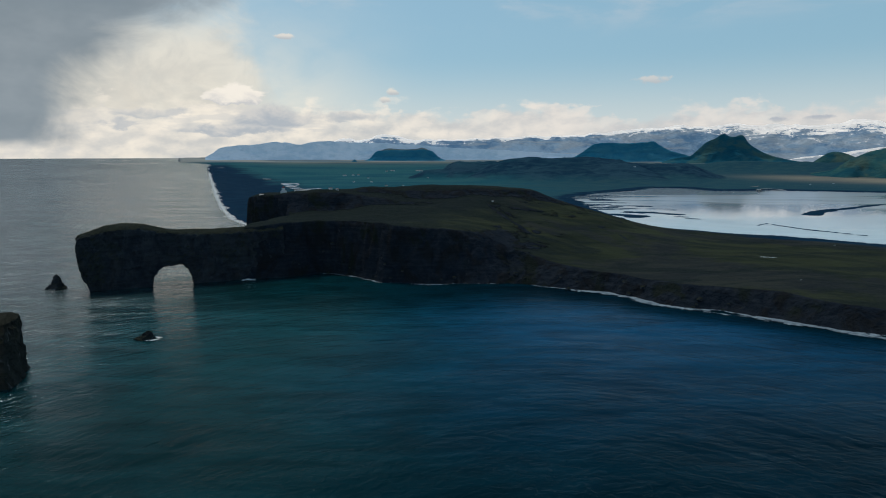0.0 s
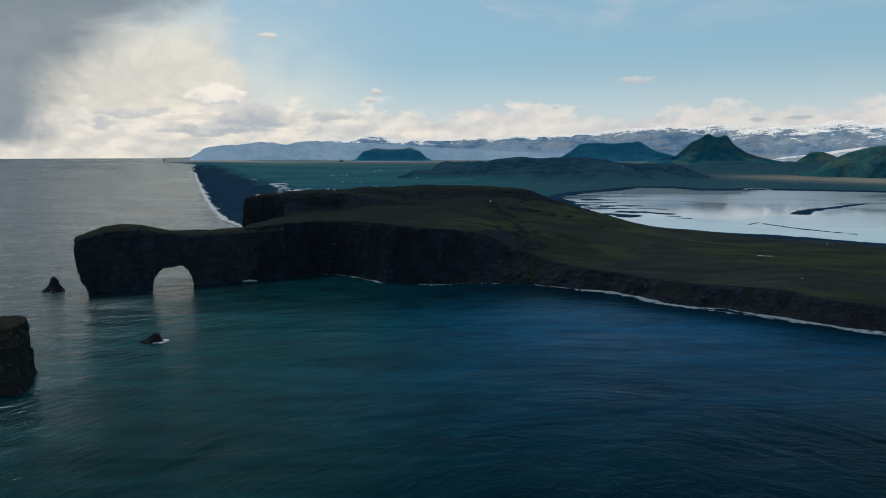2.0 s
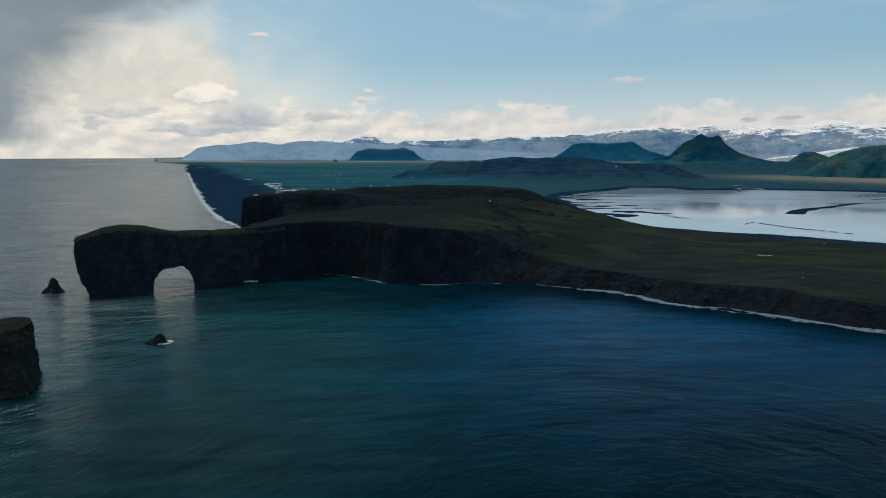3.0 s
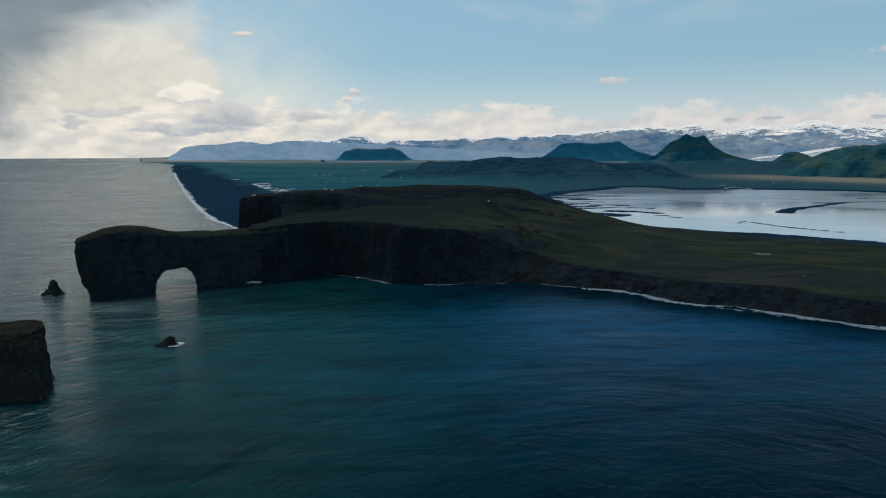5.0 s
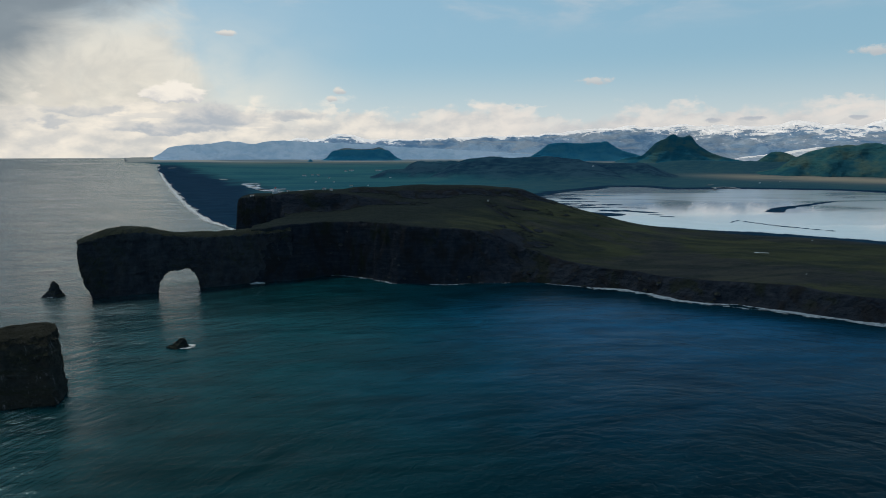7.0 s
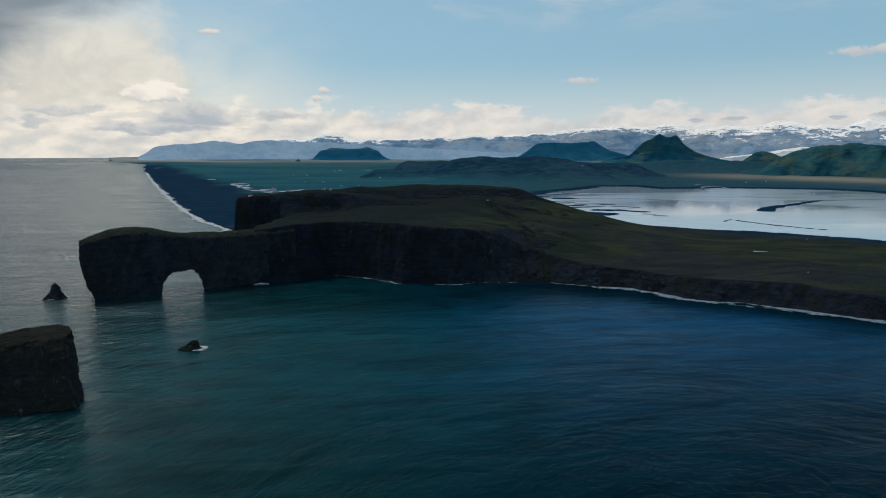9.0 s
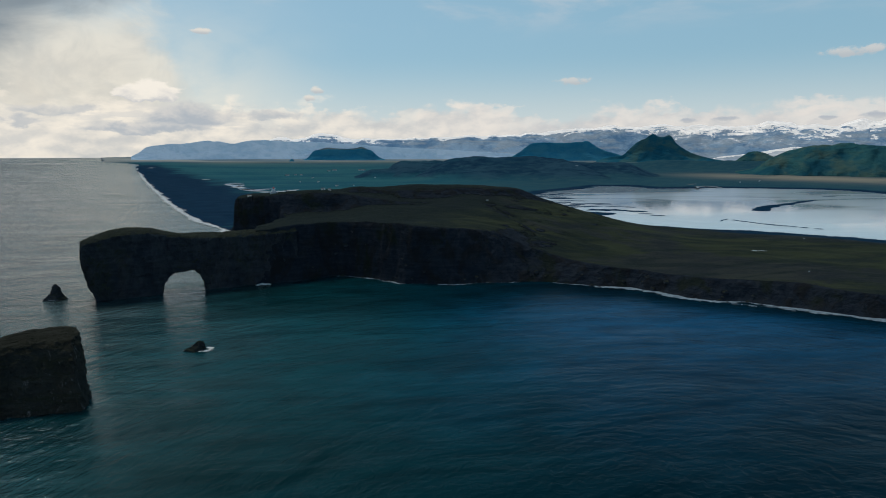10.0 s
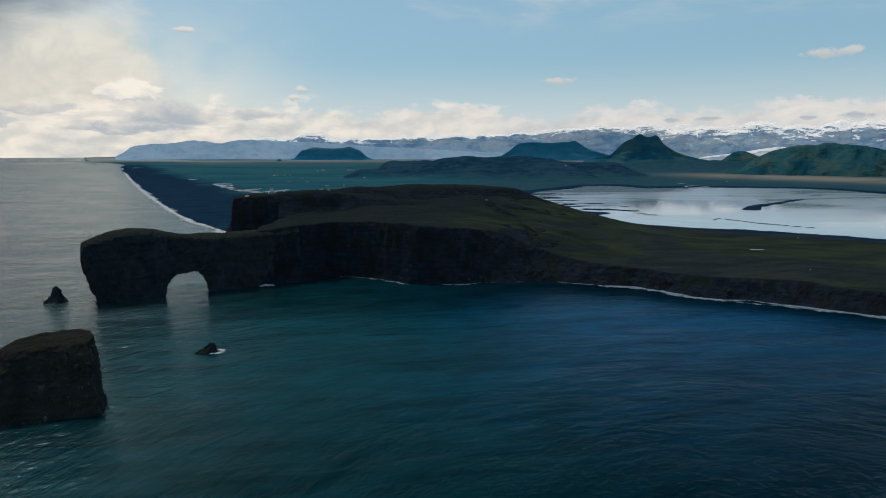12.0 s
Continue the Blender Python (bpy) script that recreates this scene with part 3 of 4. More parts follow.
def spline(spots):
    """A thin-plate surface through spots of given height."""
    p = np.array(spots, float)
    xy, z, k = p[:, :2] / 100, p[:, 2], len(p)

    def kernel(d2):
        return np.where(d2 > 0, d2 * np.log(np.maximum(d2, 1e-12)), 0.0)

    a = np.zeros((k + 3, k + 3))
    a[:k, :k] = kernel(((xy[:, None] - xy[None]) ** 2).sum(-1)) + np.eye(k) * 0.002
    a[:k, k], a[:k, k + 1 :] = 1, xy
    a[k:, :k] = a[:k, k:].T
    w = np.linalg.solve(a, np.r_[z, 0, 0, 0])

    def height(x, y):
        out = w[k] + w[k + 1] * x / 100 + w[k + 2] * y / 100
        for (px, py), c in zip(xy, w[:k]):
            out = out + c * kernel((x / 100 - px) ** 2 + (y / 100 - py) ** 2)
        return out

    return height


HEADLAND = spline(TERRACE + UPPER + SKIRTS)


def waterline(x, y, from_sea):
    """Metres inland from the ragged foot of the headland's cliffs."""
    return from_sea + 6.5 * fbm(x / 26, y / 26, 4, 21) + 4.0 * (fbm(x / 9, y / 9, 3, 22, True) - 0.5)


def land(x, y):
    """Height of the ground, and how far it is rock, black sand, painted sunlit strip and tan field, far plain and
    outwash.
    """
    from_sea = signed(x, y, COAST)
    lag = signed(x, y, LAGOON)
    d = np.hypot(x - MID[0], y - MID[1])
    flat = np.where(from_sea > 0, 3.2 * (1 - np.exp(-from_sea / 70)) + 0.5 * fbm(x / 120, y / 120, 4, 3), from_sea * 0.12)
    # headland
    hull = signed(x, y, HULL)
    weight = smooth(hull, -70, 10) * (d < 1500)
    top = np.clip(np.where(weight > 0, HEADLAND(np.clip(x, -400, 800), np.clip(y, 300, 1250)), 0), 0, 80)
    top = top + (1.6 + 1.4 * smooth(-x, -40, 60)) * fbm(x / 45, y / 45, 5, 11) + (3.0 * fbm(x / 140, y / 90, 3, 12) + 1.6 * (fbm(x / 55, y / 40, 4, 13, True) - 0.5)) * smooth(top, 8, 30)
    # two scarps that step up to the higher ground
    for xs, ys, rise, soft in (([-110, -80, -17, 40, 100, 165], [838, 834, 826, 828, 838, 856], 2.8, 8.0), ([-190, -150, -100, -50, 0], [760, 764, 770, 778, 790], 4.5, 8.0)):
        along = smooth(x, xs[0] - 15, xs[0] + 20) * smooth(-x, -xs[-1] - 30, -xs[-1] + 25)
        off = y - np.interp(x, xs, ys) + 6 * fbm(x / 25, y / 25, 3, 81)
        top = top + rise * (np.tanh(off / soft) - 0.45) * along * np.exp(-((off / 55) ** 2))
    off = y - np.interp(x, [-200, -165, -130, -95, -60], [770, 766, 768, 774, 782]) + 7 * fbm(x / 22, y / 22, 4, 83)
    top = top + 5.5 * (np.tanh(off / 4.5) - 1) * smooth(x, -260, -200) * smooth(-x, 55, 130) * np.exp(-((off / 60) ** 2))
    # a gully and slumps down the grass slopes
    for (ax, ay), (bx, by), deep, wide in (((78, 770), (112, 672), 4.0, 9), ((215, 742), (240, 672), 2.5, 10), ((-40, 800), (-90, 690), 2.0, 14)):
        top = top - deep * np.exp(-(away(x + 7 * fbm(x / 30, y / 30, 3, 5), y, [(ax, ay), (bx, by)]) / wide) ** 2)
    ragged = waterline(x, y, from_sea)
    steep = np.interp(x, [-80, -20, 20, 54, 90, 125, 180, 320], [4.5, 2.6, 1.6, 1.15, 0.85, 0.85, 1.2, 1.2])
    steep = np.where(y > 640, 12.0, steep)
    talus = np.clip(from_sea, -20, 12) * 0.35
    cap = np.where(ragged > 0, np.maximum(ragged * steep, talus), np.minimum(from_sea, 0) * 0.4 + 0.02 * ragged)
    cap = cap + 1.5 * fbm(x / 12, y / 12, 4, 31) * smooth(cap, 2, 10)
    head = np.minimum(top, cap)
    cut = np.clip(1 - (cap - top) / 7, 0, 1)
    h = flat * (1 - weight) + np.minimum(head, np.maximum(top, flat)) * weight
    # hollow of the lagoon, with bars of sand
    ragged_shore = lag + 22 * fbm(x / 90, y / 60, 4, 41) * smooth(d, 800, 1300)
    shallow = np.where(ragged_shore > 0, 0.35 - 0.012 * ragged_shore, 9)
    for line, wide, up in (([(741, 1181), (765, 1210)], 17, 1.2), ([(765, 1210), (784, 1231), (846, 1284)], 14, 1.3), ([(846, 1284), (904, 1317), (980, 1364)], 11, 1.3), ([(980, 1364), (1030, 1398)], 14, 1.4), ([(1030, 1398), (1066, 1422)], 7, 1.2), ([(1191, 1535), (1211, 1533)], 10, 1.1),
                           ([(546, 1005), (565, 1022), (581, 1032)], 2.5, 0.6), ([(578, 1017), (591, 972), (612, 917), (638, 878)], 4.0, 1.1), ([(403, 1253), (417, 1219), (455, 1237), (463, 1195)], 9, 1.0), ([(466, 1155), (483, 1144)], 6, 1.0),
                           ([(405, 1350), (361, 1362)], 12, 1.0), ([(360, 1195), (400, 1165), (380, 1150)], 19, 1.2), ([(420, 1240), (478, 1196)], 15, 1.2), ([(470, 1120), (492, 1108)], 4, 1.0)):
        shallow = np.maximum(shallow, 0.45 + up * (1 - away(x + 14 * fbm(x / 60, y / 60, 3, 44), y + 10 * fbm(x / 50, y / 50, 3, 45), line) / wide))
    flats = 0.4 + 1.5 * (fbm(x / 75, y / 28, 4, 47) - 0.10 + 0.16 * smooth(-x, -600, -420) * smooth(y, 1080, 1220)) - 0.006 * np.maximum(x - 420, 0) - 0.004 * np.maximum(1300 - y, 0)
    shallow = np.where((ragged_shore > 0) & (x < 760), np.maximum(shallow, flats), shallow)
    h = np.where(ragged_shore > 0, np.minimum(np.minimum(shallow, 1.6), np.maximum(h, 0.2)), h)
    # low wooded and rocky hills on the plain
    a = np.degrees(np.arctan2(x - MID[0], y - MID[1]))
    hills = np.zeros(np.shape(x))
    for centre, half, near, far_, high in ((13.0, 10.5, 2420, 3700, 108), (1.8, 3.4, 2700, 3300, 46), (20.5, 6.5, 2700, 3900, 74), (5.0, 4.5, 2650, 3700, 84), (31, 9, 4600, 7200, 60)):
        rise = smooth(1 - np.abs(a - centre) / half, 0, 0.6) * smooth(d, near, near + (far_ - near) * 0.45) * smooth(far_ - d, 0, (far_ - near) * 0.5)
        hills = np.maximum(hills, high * rise)
    bend = 90 * fbm(x / 400, y / 400, 3, 50)
    h = h + hills * (0.80 + 0.22 * fbm(x / 420, y / 300, 5, 51) + 0.34 * (fbm((x + bend) / 210, (y - bend) / 260, 5, 60, True) - 0.5))
    h = h + 9 * np.maximum(fbm(x / 900, y / 900, 4, 61), 0) * smooth(d, 3500, 6000)
    rock = np.maximum(cut * weight * smooth(h, -3, 2), 0.62 * smooth(hills, 6, 40) * (d < 4300))
    strand = np.where((y > 1000) & (x < 200), smooth(290 + 90 * fbm(x / 300, y / 600, 4, 71) - 0.02 * np.maximum(y - 2500, 0) + 60 * fbm(x / 70, y / 110, 4, 72) - from_sea, -60, 110), 0) * smooth(8200 - d, 0, 2500)
    shore = np.maximum(smooth(1.4 - h, 0, 0.8), strand * (1 - weight))
    # where sunlight on the far plain is painted, then the tan field
    stripe = np.exp(-(((d - 10500) / 2600) ** 2)) * (a < 13) * smooth(a, -18, -12) + np.exp(-(((d - 11500) / 1500) ** 2)) * smooth(a, 4, 8) * (a < 15)
    stripe = stripe + 0.9 * smooth(a, 24, 36) * np.exp(-(((d - 3380 + 16 * (a - 36) + 120 * fbm(x / 500, y / 500, 3, 73)) / 330) ** 2)) + 0.12 * smooth(d, 8000, 12000) * (a < -8)
    shore = np.maximum(shore, np.where(d > 700, smooth(lag + 14 * fbm(x / 60, y / 60, 3, 48), -62, -30), 0) * smooth(7 - h, 0, 3))
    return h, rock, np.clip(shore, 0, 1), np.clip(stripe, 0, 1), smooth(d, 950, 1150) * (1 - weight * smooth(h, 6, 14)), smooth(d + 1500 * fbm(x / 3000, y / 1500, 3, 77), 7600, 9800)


def build_land():
    az = np.r_[np.arange(-42, -28, 0.7), np.arange(-28, 46.5, 0.14), np.arange(46.6, 85, 0.8)]
    q = np.linspace(0, REACH * 0.945, 110)
    r = np.r_[np.arange(330, 540, 2.2), np.arange(540, 650, 1.15), np.arange(650, 960, 2.6), np.geomspace(960, NEAR, 150)[:-1], NEAR + REACH * q / (REACH - q)]
    a, d = np.meshgrid(az, r)
    x, y = polar(a, d)
    h, rock, sand, sunlit_tan, far, outwash = land(x, y)
    # the dark rock colour takes over where the ground is steep
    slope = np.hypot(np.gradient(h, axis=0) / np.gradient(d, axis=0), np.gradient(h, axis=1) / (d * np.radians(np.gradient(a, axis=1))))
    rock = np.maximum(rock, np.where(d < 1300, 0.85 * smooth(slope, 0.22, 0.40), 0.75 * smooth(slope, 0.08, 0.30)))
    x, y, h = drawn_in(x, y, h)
    ob = sheet("ground", x, y, h, MAT_GROUND, rock=rock, sand=sand, sunlit_tan=sunlit_tan, plain=far, outwash=outwash)
    return tagged(ob, "dark grassy headland, black sand beach and green coastal plain", "ground", kind="structure")


build_land()


def build_sea():
    az = np.linspace(-180, 180, 541)
    q = np.linspace(0, REACH * 0.86, 40)
    r = np.r_[0.5, np.geomspace(40, 150, 10)[:-1], np.arange(150, 760, 6.0), np.geomspace(760, NEAR, 30)[:-1], NEAR + REACH * q / (REACH - q)]
    a, d = np.meshgrid(az, r)
    x, y = polar(a, d)
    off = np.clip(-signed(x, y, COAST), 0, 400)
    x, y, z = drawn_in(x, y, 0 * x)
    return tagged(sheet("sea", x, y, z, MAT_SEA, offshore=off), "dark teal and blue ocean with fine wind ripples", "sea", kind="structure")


build_sea()


def flat_water(name, ring, z, mat, label, category="lake"):
    bm = bmesh.new()
    bm.faces.new([bm.verts.new((x, y, z)) for x, y in ring])
    ob = part(name, bm, mat)
    return tagged(ob, label, category, kind="structure")


flat_water("lagoon", LAGOON, 0.5, MAT_LAGOON, "still tidal lagoon, cloud reflection painted into its pale colour, with sandbars")


# ---------------------------------------------------------------- foam along the shores
def foam_strip(name, line, out, back, z, mat, seed, label):
    """A ragged band of surf along a line of corners: out towards the sea, back up the shore."""
    pts = np.array(line, float)
    gone = np.r_[0, np.cumsum(np.hypot(*np.diff(pts, axis=0).T))]
    s = np.linspace(0, gone[-1], int(gone[-1] / 2.5) + 2)
    x, y = np.interp(s, gone, pts[:, 0]), np.interp(s, gone, pts[:, 1])
    ker = np.ones(9) / 9
    x, y = (np.convolve(np.pad(v, 4, mode="edge"), ker, "valid") for v in (x, y))
    tx, ty = np.gradient(x), np.gradient(y)
    ln = np.hypot(tx, ty)
    nx, ny = ty / ln, -tx / ln
    wide = np.clip(0.55 + 1.1 * fbm(s / 38, 0 * s, 4, seed) + 0.4 * fbm(s / 9, 0 * s + 3, 3, seed + 1), 0.30, 2.0)
    v = np.linspace(-1, 1, 7)[:, None]
    off = np.where(v > 0, v * out * wide, v * back * (0.6 + 0.4 * wide)) + 1.3 * fbm(s / 14, 0 * s + 7, 3, seed + 2)
    xs, ys = x + nx * off, y + ny * off
    edge = (1 - np.abs(v)) * np.ones_like(xs)
    zs = z + 0.25 * edge + 0 * xs
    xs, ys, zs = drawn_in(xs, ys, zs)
    return tagged(sheet(name, xs, ys, zs, mat, edge=edge), label, "surf", kind="stuff")


def shore_wash(line, reach, mat, seed, label):
    """Surf that follows the ragged waterline along a stretch of the bay; reach: its width at both ends."""
    pts = np.array(line, float)
    gone = np.r_[0, np.cumsum(np.hypot(*np.diff(pts, axis=0).T))]
    s = np.linspace(0, gone[-1], int(gone[-1] / 1.6))
    x, y = (np.convolve(np.pad(np.interp(s, gone, pts[:, c]), 6, mode="edge"), np.ones(13) / 13, "valid") for c in (0, 1))
    tx, ty = np.gradient(x), np.gradient(y)
    ln = np.hypot(tx, ty)
    v = np.linspace(-12, 26, 30)[:, None]
    xs, ys = x + ty / ln * v, y - tx / ln * v
    sea = -waterline(xs, ys, signed(xs, ys, COAST))
    wide = np.interp(s, [0, s[-1]], reach) * np.clip(0.7 + 1.1 * fbm(s / 30, 0 * s, 4, seed), 0.22, 1.8) * (1 + 0.25 * fbm(xs / 6, ys / 6, 3, seed + 2))
    edge = np.clip(1.25 * (1 - np.abs(sea - 0.30 * wide) / wide), -0.6, 1) - 0.9 * np.maximum(fbm(xs / 16, ys / 16, 4, seed + 7), 0) - 0.5 * np.maximum(fbm(xs / 5, ys / 5, 3, seed + 8), 0)
    return tagged(sheet("shore_foam", xs, ys, 0.3 + 0 * xs, mat, edge=edge), label, "surf", kind="stuff")


shore_wash([(420, 300)] + BAY[:12], (17, 8), MAT_SHADE_FOAM, 3, "white surf washing a dark bay shore")
shore_wash(BAY[10:19], (4.5, 4.5), MAT_SHADE_WASH, 5, "thin white surf under a dark cliff")
foam_strip("shore_foam", [(x + 14, y - 20) for x, y in BAY[:7]], 5, 5, 0.2, MAT_SHADE_LACE, 9, "thin line of foam off the shore")


def splash(x, y, wide, deep, high, mat, seed, label):
    """A wave thrown up in a cleft: a low ragged heap of spray."""
    a, r = np.meshgrid(np.linspace(0, 2 * math.pi, 49), np.linspace(0, 1, 12))
    rag = 1 + 0.35 * fbm(3 + 2 * np.cos(a), 3 + 2 * np.sin(a), 3, seed)
    xs, ys = x + wide * r * rag * np.cos(a), y + deep * r * rag * np.sin(a)
    zs = 0.35 + high * (1 - r) ** 1.5 * (0.7 + 0.9 * fbm(xs / 4, ys / 4, 4, seed + 1))
    return tagged(sheet("shore_foam", xs, ys, zs, mat, edge=1.15 - 1.1 * r), label, "surf", kind="stuff")


splash(-177, 571, 11.0, 7.0, 3.0, MAT_LIT_FOAM, 14, "white surf heap breaking in a cleft")
foam_strip("beach_surf", [(-290, 930), (-306, 1009)] + BEACH[:8], 24, 14, 0.35, MAT_LIT_FOAM, 23, "bright breaking surf along a long black beach")


# ---------------------------------------------------------------- sea rocks
def shaken(bm, size, amount, seed, above=-1.0):
    """Pushes points about with layered noise, as weathered rock."""
    for v in bm.verts:
        p = v.co / size + Vector((seed * 3.1, seed * 1.7, seed * 0.9))
        big = noise.noise_vector(p)
        small = noise.noise_vector(p * 3.3)
        tiny = noise.noise_vector(p * 9.0)
        v.co += Vector((big.x, big.y, big.z * 0.35)) * amount + Vector((small.x, small.y, small.z * 0.4)) * amount * 0.55 + tiny * amount * 0.24


def build_arch():
    """A wall of rock that runs out into the sea and is pierced by an arch, lofted from cross sections along it."""
    a, b = Vector((-306, 523, 0)), Vector((-186, 575, 0))
    along = (b - a).normalized()
    across = Vector((-along.y, along.x, 0))
    tops = ([-4, -1, 3, 10, 17, 30, 46, 60, 75, 100, 125, 150, 175], [48.0, 49.8, 51.2, 53.0, 54.8, 56, 55.5, 52, 49, 48, 48, 48.5, 50])
    roof = ([52, 52.7, 54.5, 57.5, 60.5, 63.5, 68, 70.5, 73, 77, 80, 83, 86, 88.4, 89.2], [0.0, 5.5, 9.0, 12.6, 15.8, 18.0, 18.6, 17.7, 18.5, 18.8, 17.6, 14.2, 10.6, 7.0, 0.0])
    thick = ([-4, 2, 30, 48, 60, 90, 130, 175], [30, 40, 44, 42, 37, 37, 34, 26])
    stations = sorted(set([round(float(s), 2) for s in np.linspace(-4, 172, 170)] + [51.7, 51.95, 52.3, 52.7, 53.2, 87.2, 88.0, 88.5, 89.0, 89.3, 89.6]))
    bm, rings, turn = bmesh.new(), [], 120
    for s in stations:
        high, deep = float(np.interp(s, *tops)), float(np.interp(s, *thick))
        low = float(np.interp(s, *roof)) if 52 <= s <= 89.2 else -5.0
        if 52 <= s <= 89.2:
            low = low - 5.0 * max(0.0, 1 - min(s - 52, 89.2 - s) / 0.5)
        ring = []
        for k in range(turn):
            t = k / turn * 4
            side, f = int(t), t - int(t)
            if side == 0:  # seaward face, upwards
                w, h = 0.0, f
            elif side == 1:  # top
                w, h = f, 1.0
            elif side == 2:
                w, h = 1.0, 1 - f
            else:
                w, h = 1 - f, 0.0
            round_off = 3.0 * (abs(w - 0.5) * 2) ** 6
            z = low + (high - low) * h - (round_off if h > 0.96 else 0)
            lean = 3.0 * (z / 50) if w < 0.5 else -3.0 * (z / 50)
            n = w * deep + (lean if 0 < h else 0)
            # the outer end bulges at mid height and is cut back at the sea
            end = max(0.0, 1 - (s + 4) / 16)
            ss = s + end * (-2.5 * math.sin(math.pi * min(1, max(0, z / 50))) + 1.0 + 7.5 * max(0.0, 1 - max(z, 0.0) / 30) ** 1.4)
            # the passage widens to the back
            if z < 24:
                ss += math.copysign(7.0, s - 71.5) * w * math.exp(-(((abs(s - 71.5) - 17) / 9) ** 2))
            p = a + along * ss + across * n
            ring.append(bm.verts.new((p.x, p.y, z)))
        rings.append(ring)
    shaken(bm, 17.0, 2.3, 4)
    shaken(bm, 5.0, 0.95, 11)
    shaken(bm, 1.8, 0.40, 12)
    spots = [[v.co.copy() for v in ring] for ring in rings]
    bm.free()
    ob = empty("sea_arch", a.x, a.y, 0)
    turned = ob.matrix_world.inverted()
    for name, first, last in (("outer_pier", -9, 52.3), ("arch_span", 52.3, 89.0), ("landward_wall", 89.0, 999)):
        some = [[turned @ p for p in ring] for s, ring in zip(stations, spots) if first <= s <= last]
        bm = bmesh.new()
        made = [[bm.verts.new(p) for p in ring] for ring in some]
        for r0, r1 in zip(made[:-1], made[1:]):
            for k in range(turn):
                bm.faces.new((r0[k], r0[(k + 1) % turn], r1[(k + 1) % turn], r1[k]))
        if first < 0:
            bm.faces.new(made[0])
        if last > 900:
            bm.faces.new(made[-1])
        part(name, bm, MAT_ROCK, ob)
    return tagged(ob, "dark basalt promontory pierced by a sea arch", "rock arch")


build_arch()


def build_rock(name, label, ring, levels, seed, size, amount, turn=64, category="sea rock", tilt=0.0, cap=0):
    """A rock from a plan outline and levels of (height, share of the outline, shift x, shift y)."""
    bm, rings = bmesh.new(), []
    pts = np.array(ring + [ring[0]], float)
    gone = np.r_[0, np.cumsum(np.hypot(*np.diff(pts, axis=0).T))]
    s = np.linspace(0, gone[-1], turn, endpoint=False)
    x, y = np.interp(s, gone, pts[:, 0]), np.interp(s, gone, pts[:, 1])
    cx, cy = x.mean(), y.mean()
    lv = np.array(levels, float)
    steps = np.linspace(0, len(lv) - 1, len(lv) * 5)
    for q in steps:
        z, share, sx, sy = (np.interp(q, np.arange(len(lv)), lv[:, c]) for c in range(4))
        rings.append([bm.verts.new((cx + (px - cx) * share + sx, cy + (py - cy) * share + sy, z * (1 + tilt * (px - cx) * min(share, 1)))) for px, py in zip(x, y)])
    for r0, r1 in zip(rings[:-1], rings[1:]):
        for k in range(turn):
            bm.faces.new((r0[k], r0[(k + 1) % turn], r1[(k + 1) % turn], r1[k]))
    bm.faces.new(rings[-1])
    bm.faces.new(rings[0])
    shaken(bm, size, amount, seed)
    if not cap:
        return tagged(part(name, bm, MAT_ROCK), label, category)
    ob = empty(name, cx, cy, 0)
    spots = [[v.co - Vector((cx, cy, 0)) for v in r] for r in rings]
    bm.free()
    for piece, some, mat in (("rock_body", spots[: cap + 1], MAT_TOWER), ("grassy_cap", spots[cap:], MAT_CAP)):
        bm = bmesh.new()
        made = [[bm.verts.new(p) for p in r] for r in some]
        for r0, r1 in zip(made[:-1], made[1:]):
            for k in range(turn):
                bm.faces.new((r0[k], r0[(k + 1) % turn], r1[(k + 1) % turn], r1[k]))
        bm.faces.new(made[0] if piece == "rock_body" else made[-1])
        part(piece, bm, mat, ob)
    return tagged(ob, label, category)


build_rock("rock_tower", "broad dark sea stack with bird-stained ledges", [(-230, 332), (-221, 314), (-219, 299), (-238, 297), (-258, 291), (-270, 296), (-274, 320), (-262, 334), (-244, 338)],
           [(-4, 1.02, 0, 0), (2, 1.0, 0, 0), (6, 0.97, -1.0, 0.8), (8, 0.94, -0.8, 2), (15, 0.92, -1.2, 3), (17, 0.88, -0.8, 4), (22, 0.86, -0.8, 5), (24, 0.81, 0, 6), (28, 0.78, 0, 7),
            (30.5, 0.70, 1.0, 8.5), (31.5, 0.3, 5, 11)], 7, 8.0, 1.7, 120, tilt=0.0012, cap=42)
build_rock("sea_needle", "small pointed rock needle standing in the sea", [(-348, 533), (-335, 531), (-331, 538), (-336, 545), (-347, 543)],
           [(-3, 1.05, 0, 0), (0.5, 1.0, 0, 0), (2.5, 0.74, 0.4, 0), (4.2, 0.62, 0.6, 0), (5.5, 0.46, 1.0, 0), (9, 0.36, 0.8, 0), (10.5, 0.30, 0.4, 0), (12.6, 0.15, 0.6, 0)], 3, 3.0, 0.95, 40)
build_rock("sea_rock", "low wet black rock awash in the bay", [(-197, 384), (-190, 380), (-184, 384), (-185, 390), (-192, 391)],
           [(-2, 1.2, 0, 0), (0.4, 1.0, 0, 0), (1.8, 0.72, 0.8, 0), (3.0, 0.5, 2.2, 0), (4.6, 0.36, 3.0, 0), (5.4, 0.2, 3.0, 0)], 9, 2.6, 0.9, 36)
foam_strip("rock_foam", [(-185.5 + 8.0 * math.cos(k / 3), 385.5 + 6.5 * math.sin(k / 3)) for k in range(20)], 5.0, 4.5, 0.2, MAT_LIT_FOAM, 31, "white wash round a small rock")
foam_strip("rock_foam", [(-340 + 10 * math.cos(k / 3), 538 + 8 * math.sin(k / 3)) for k in range(20)], 3.0, 3.0, 0.2, MAT_SHADE_LACE, 33, "white wash round a small rock")


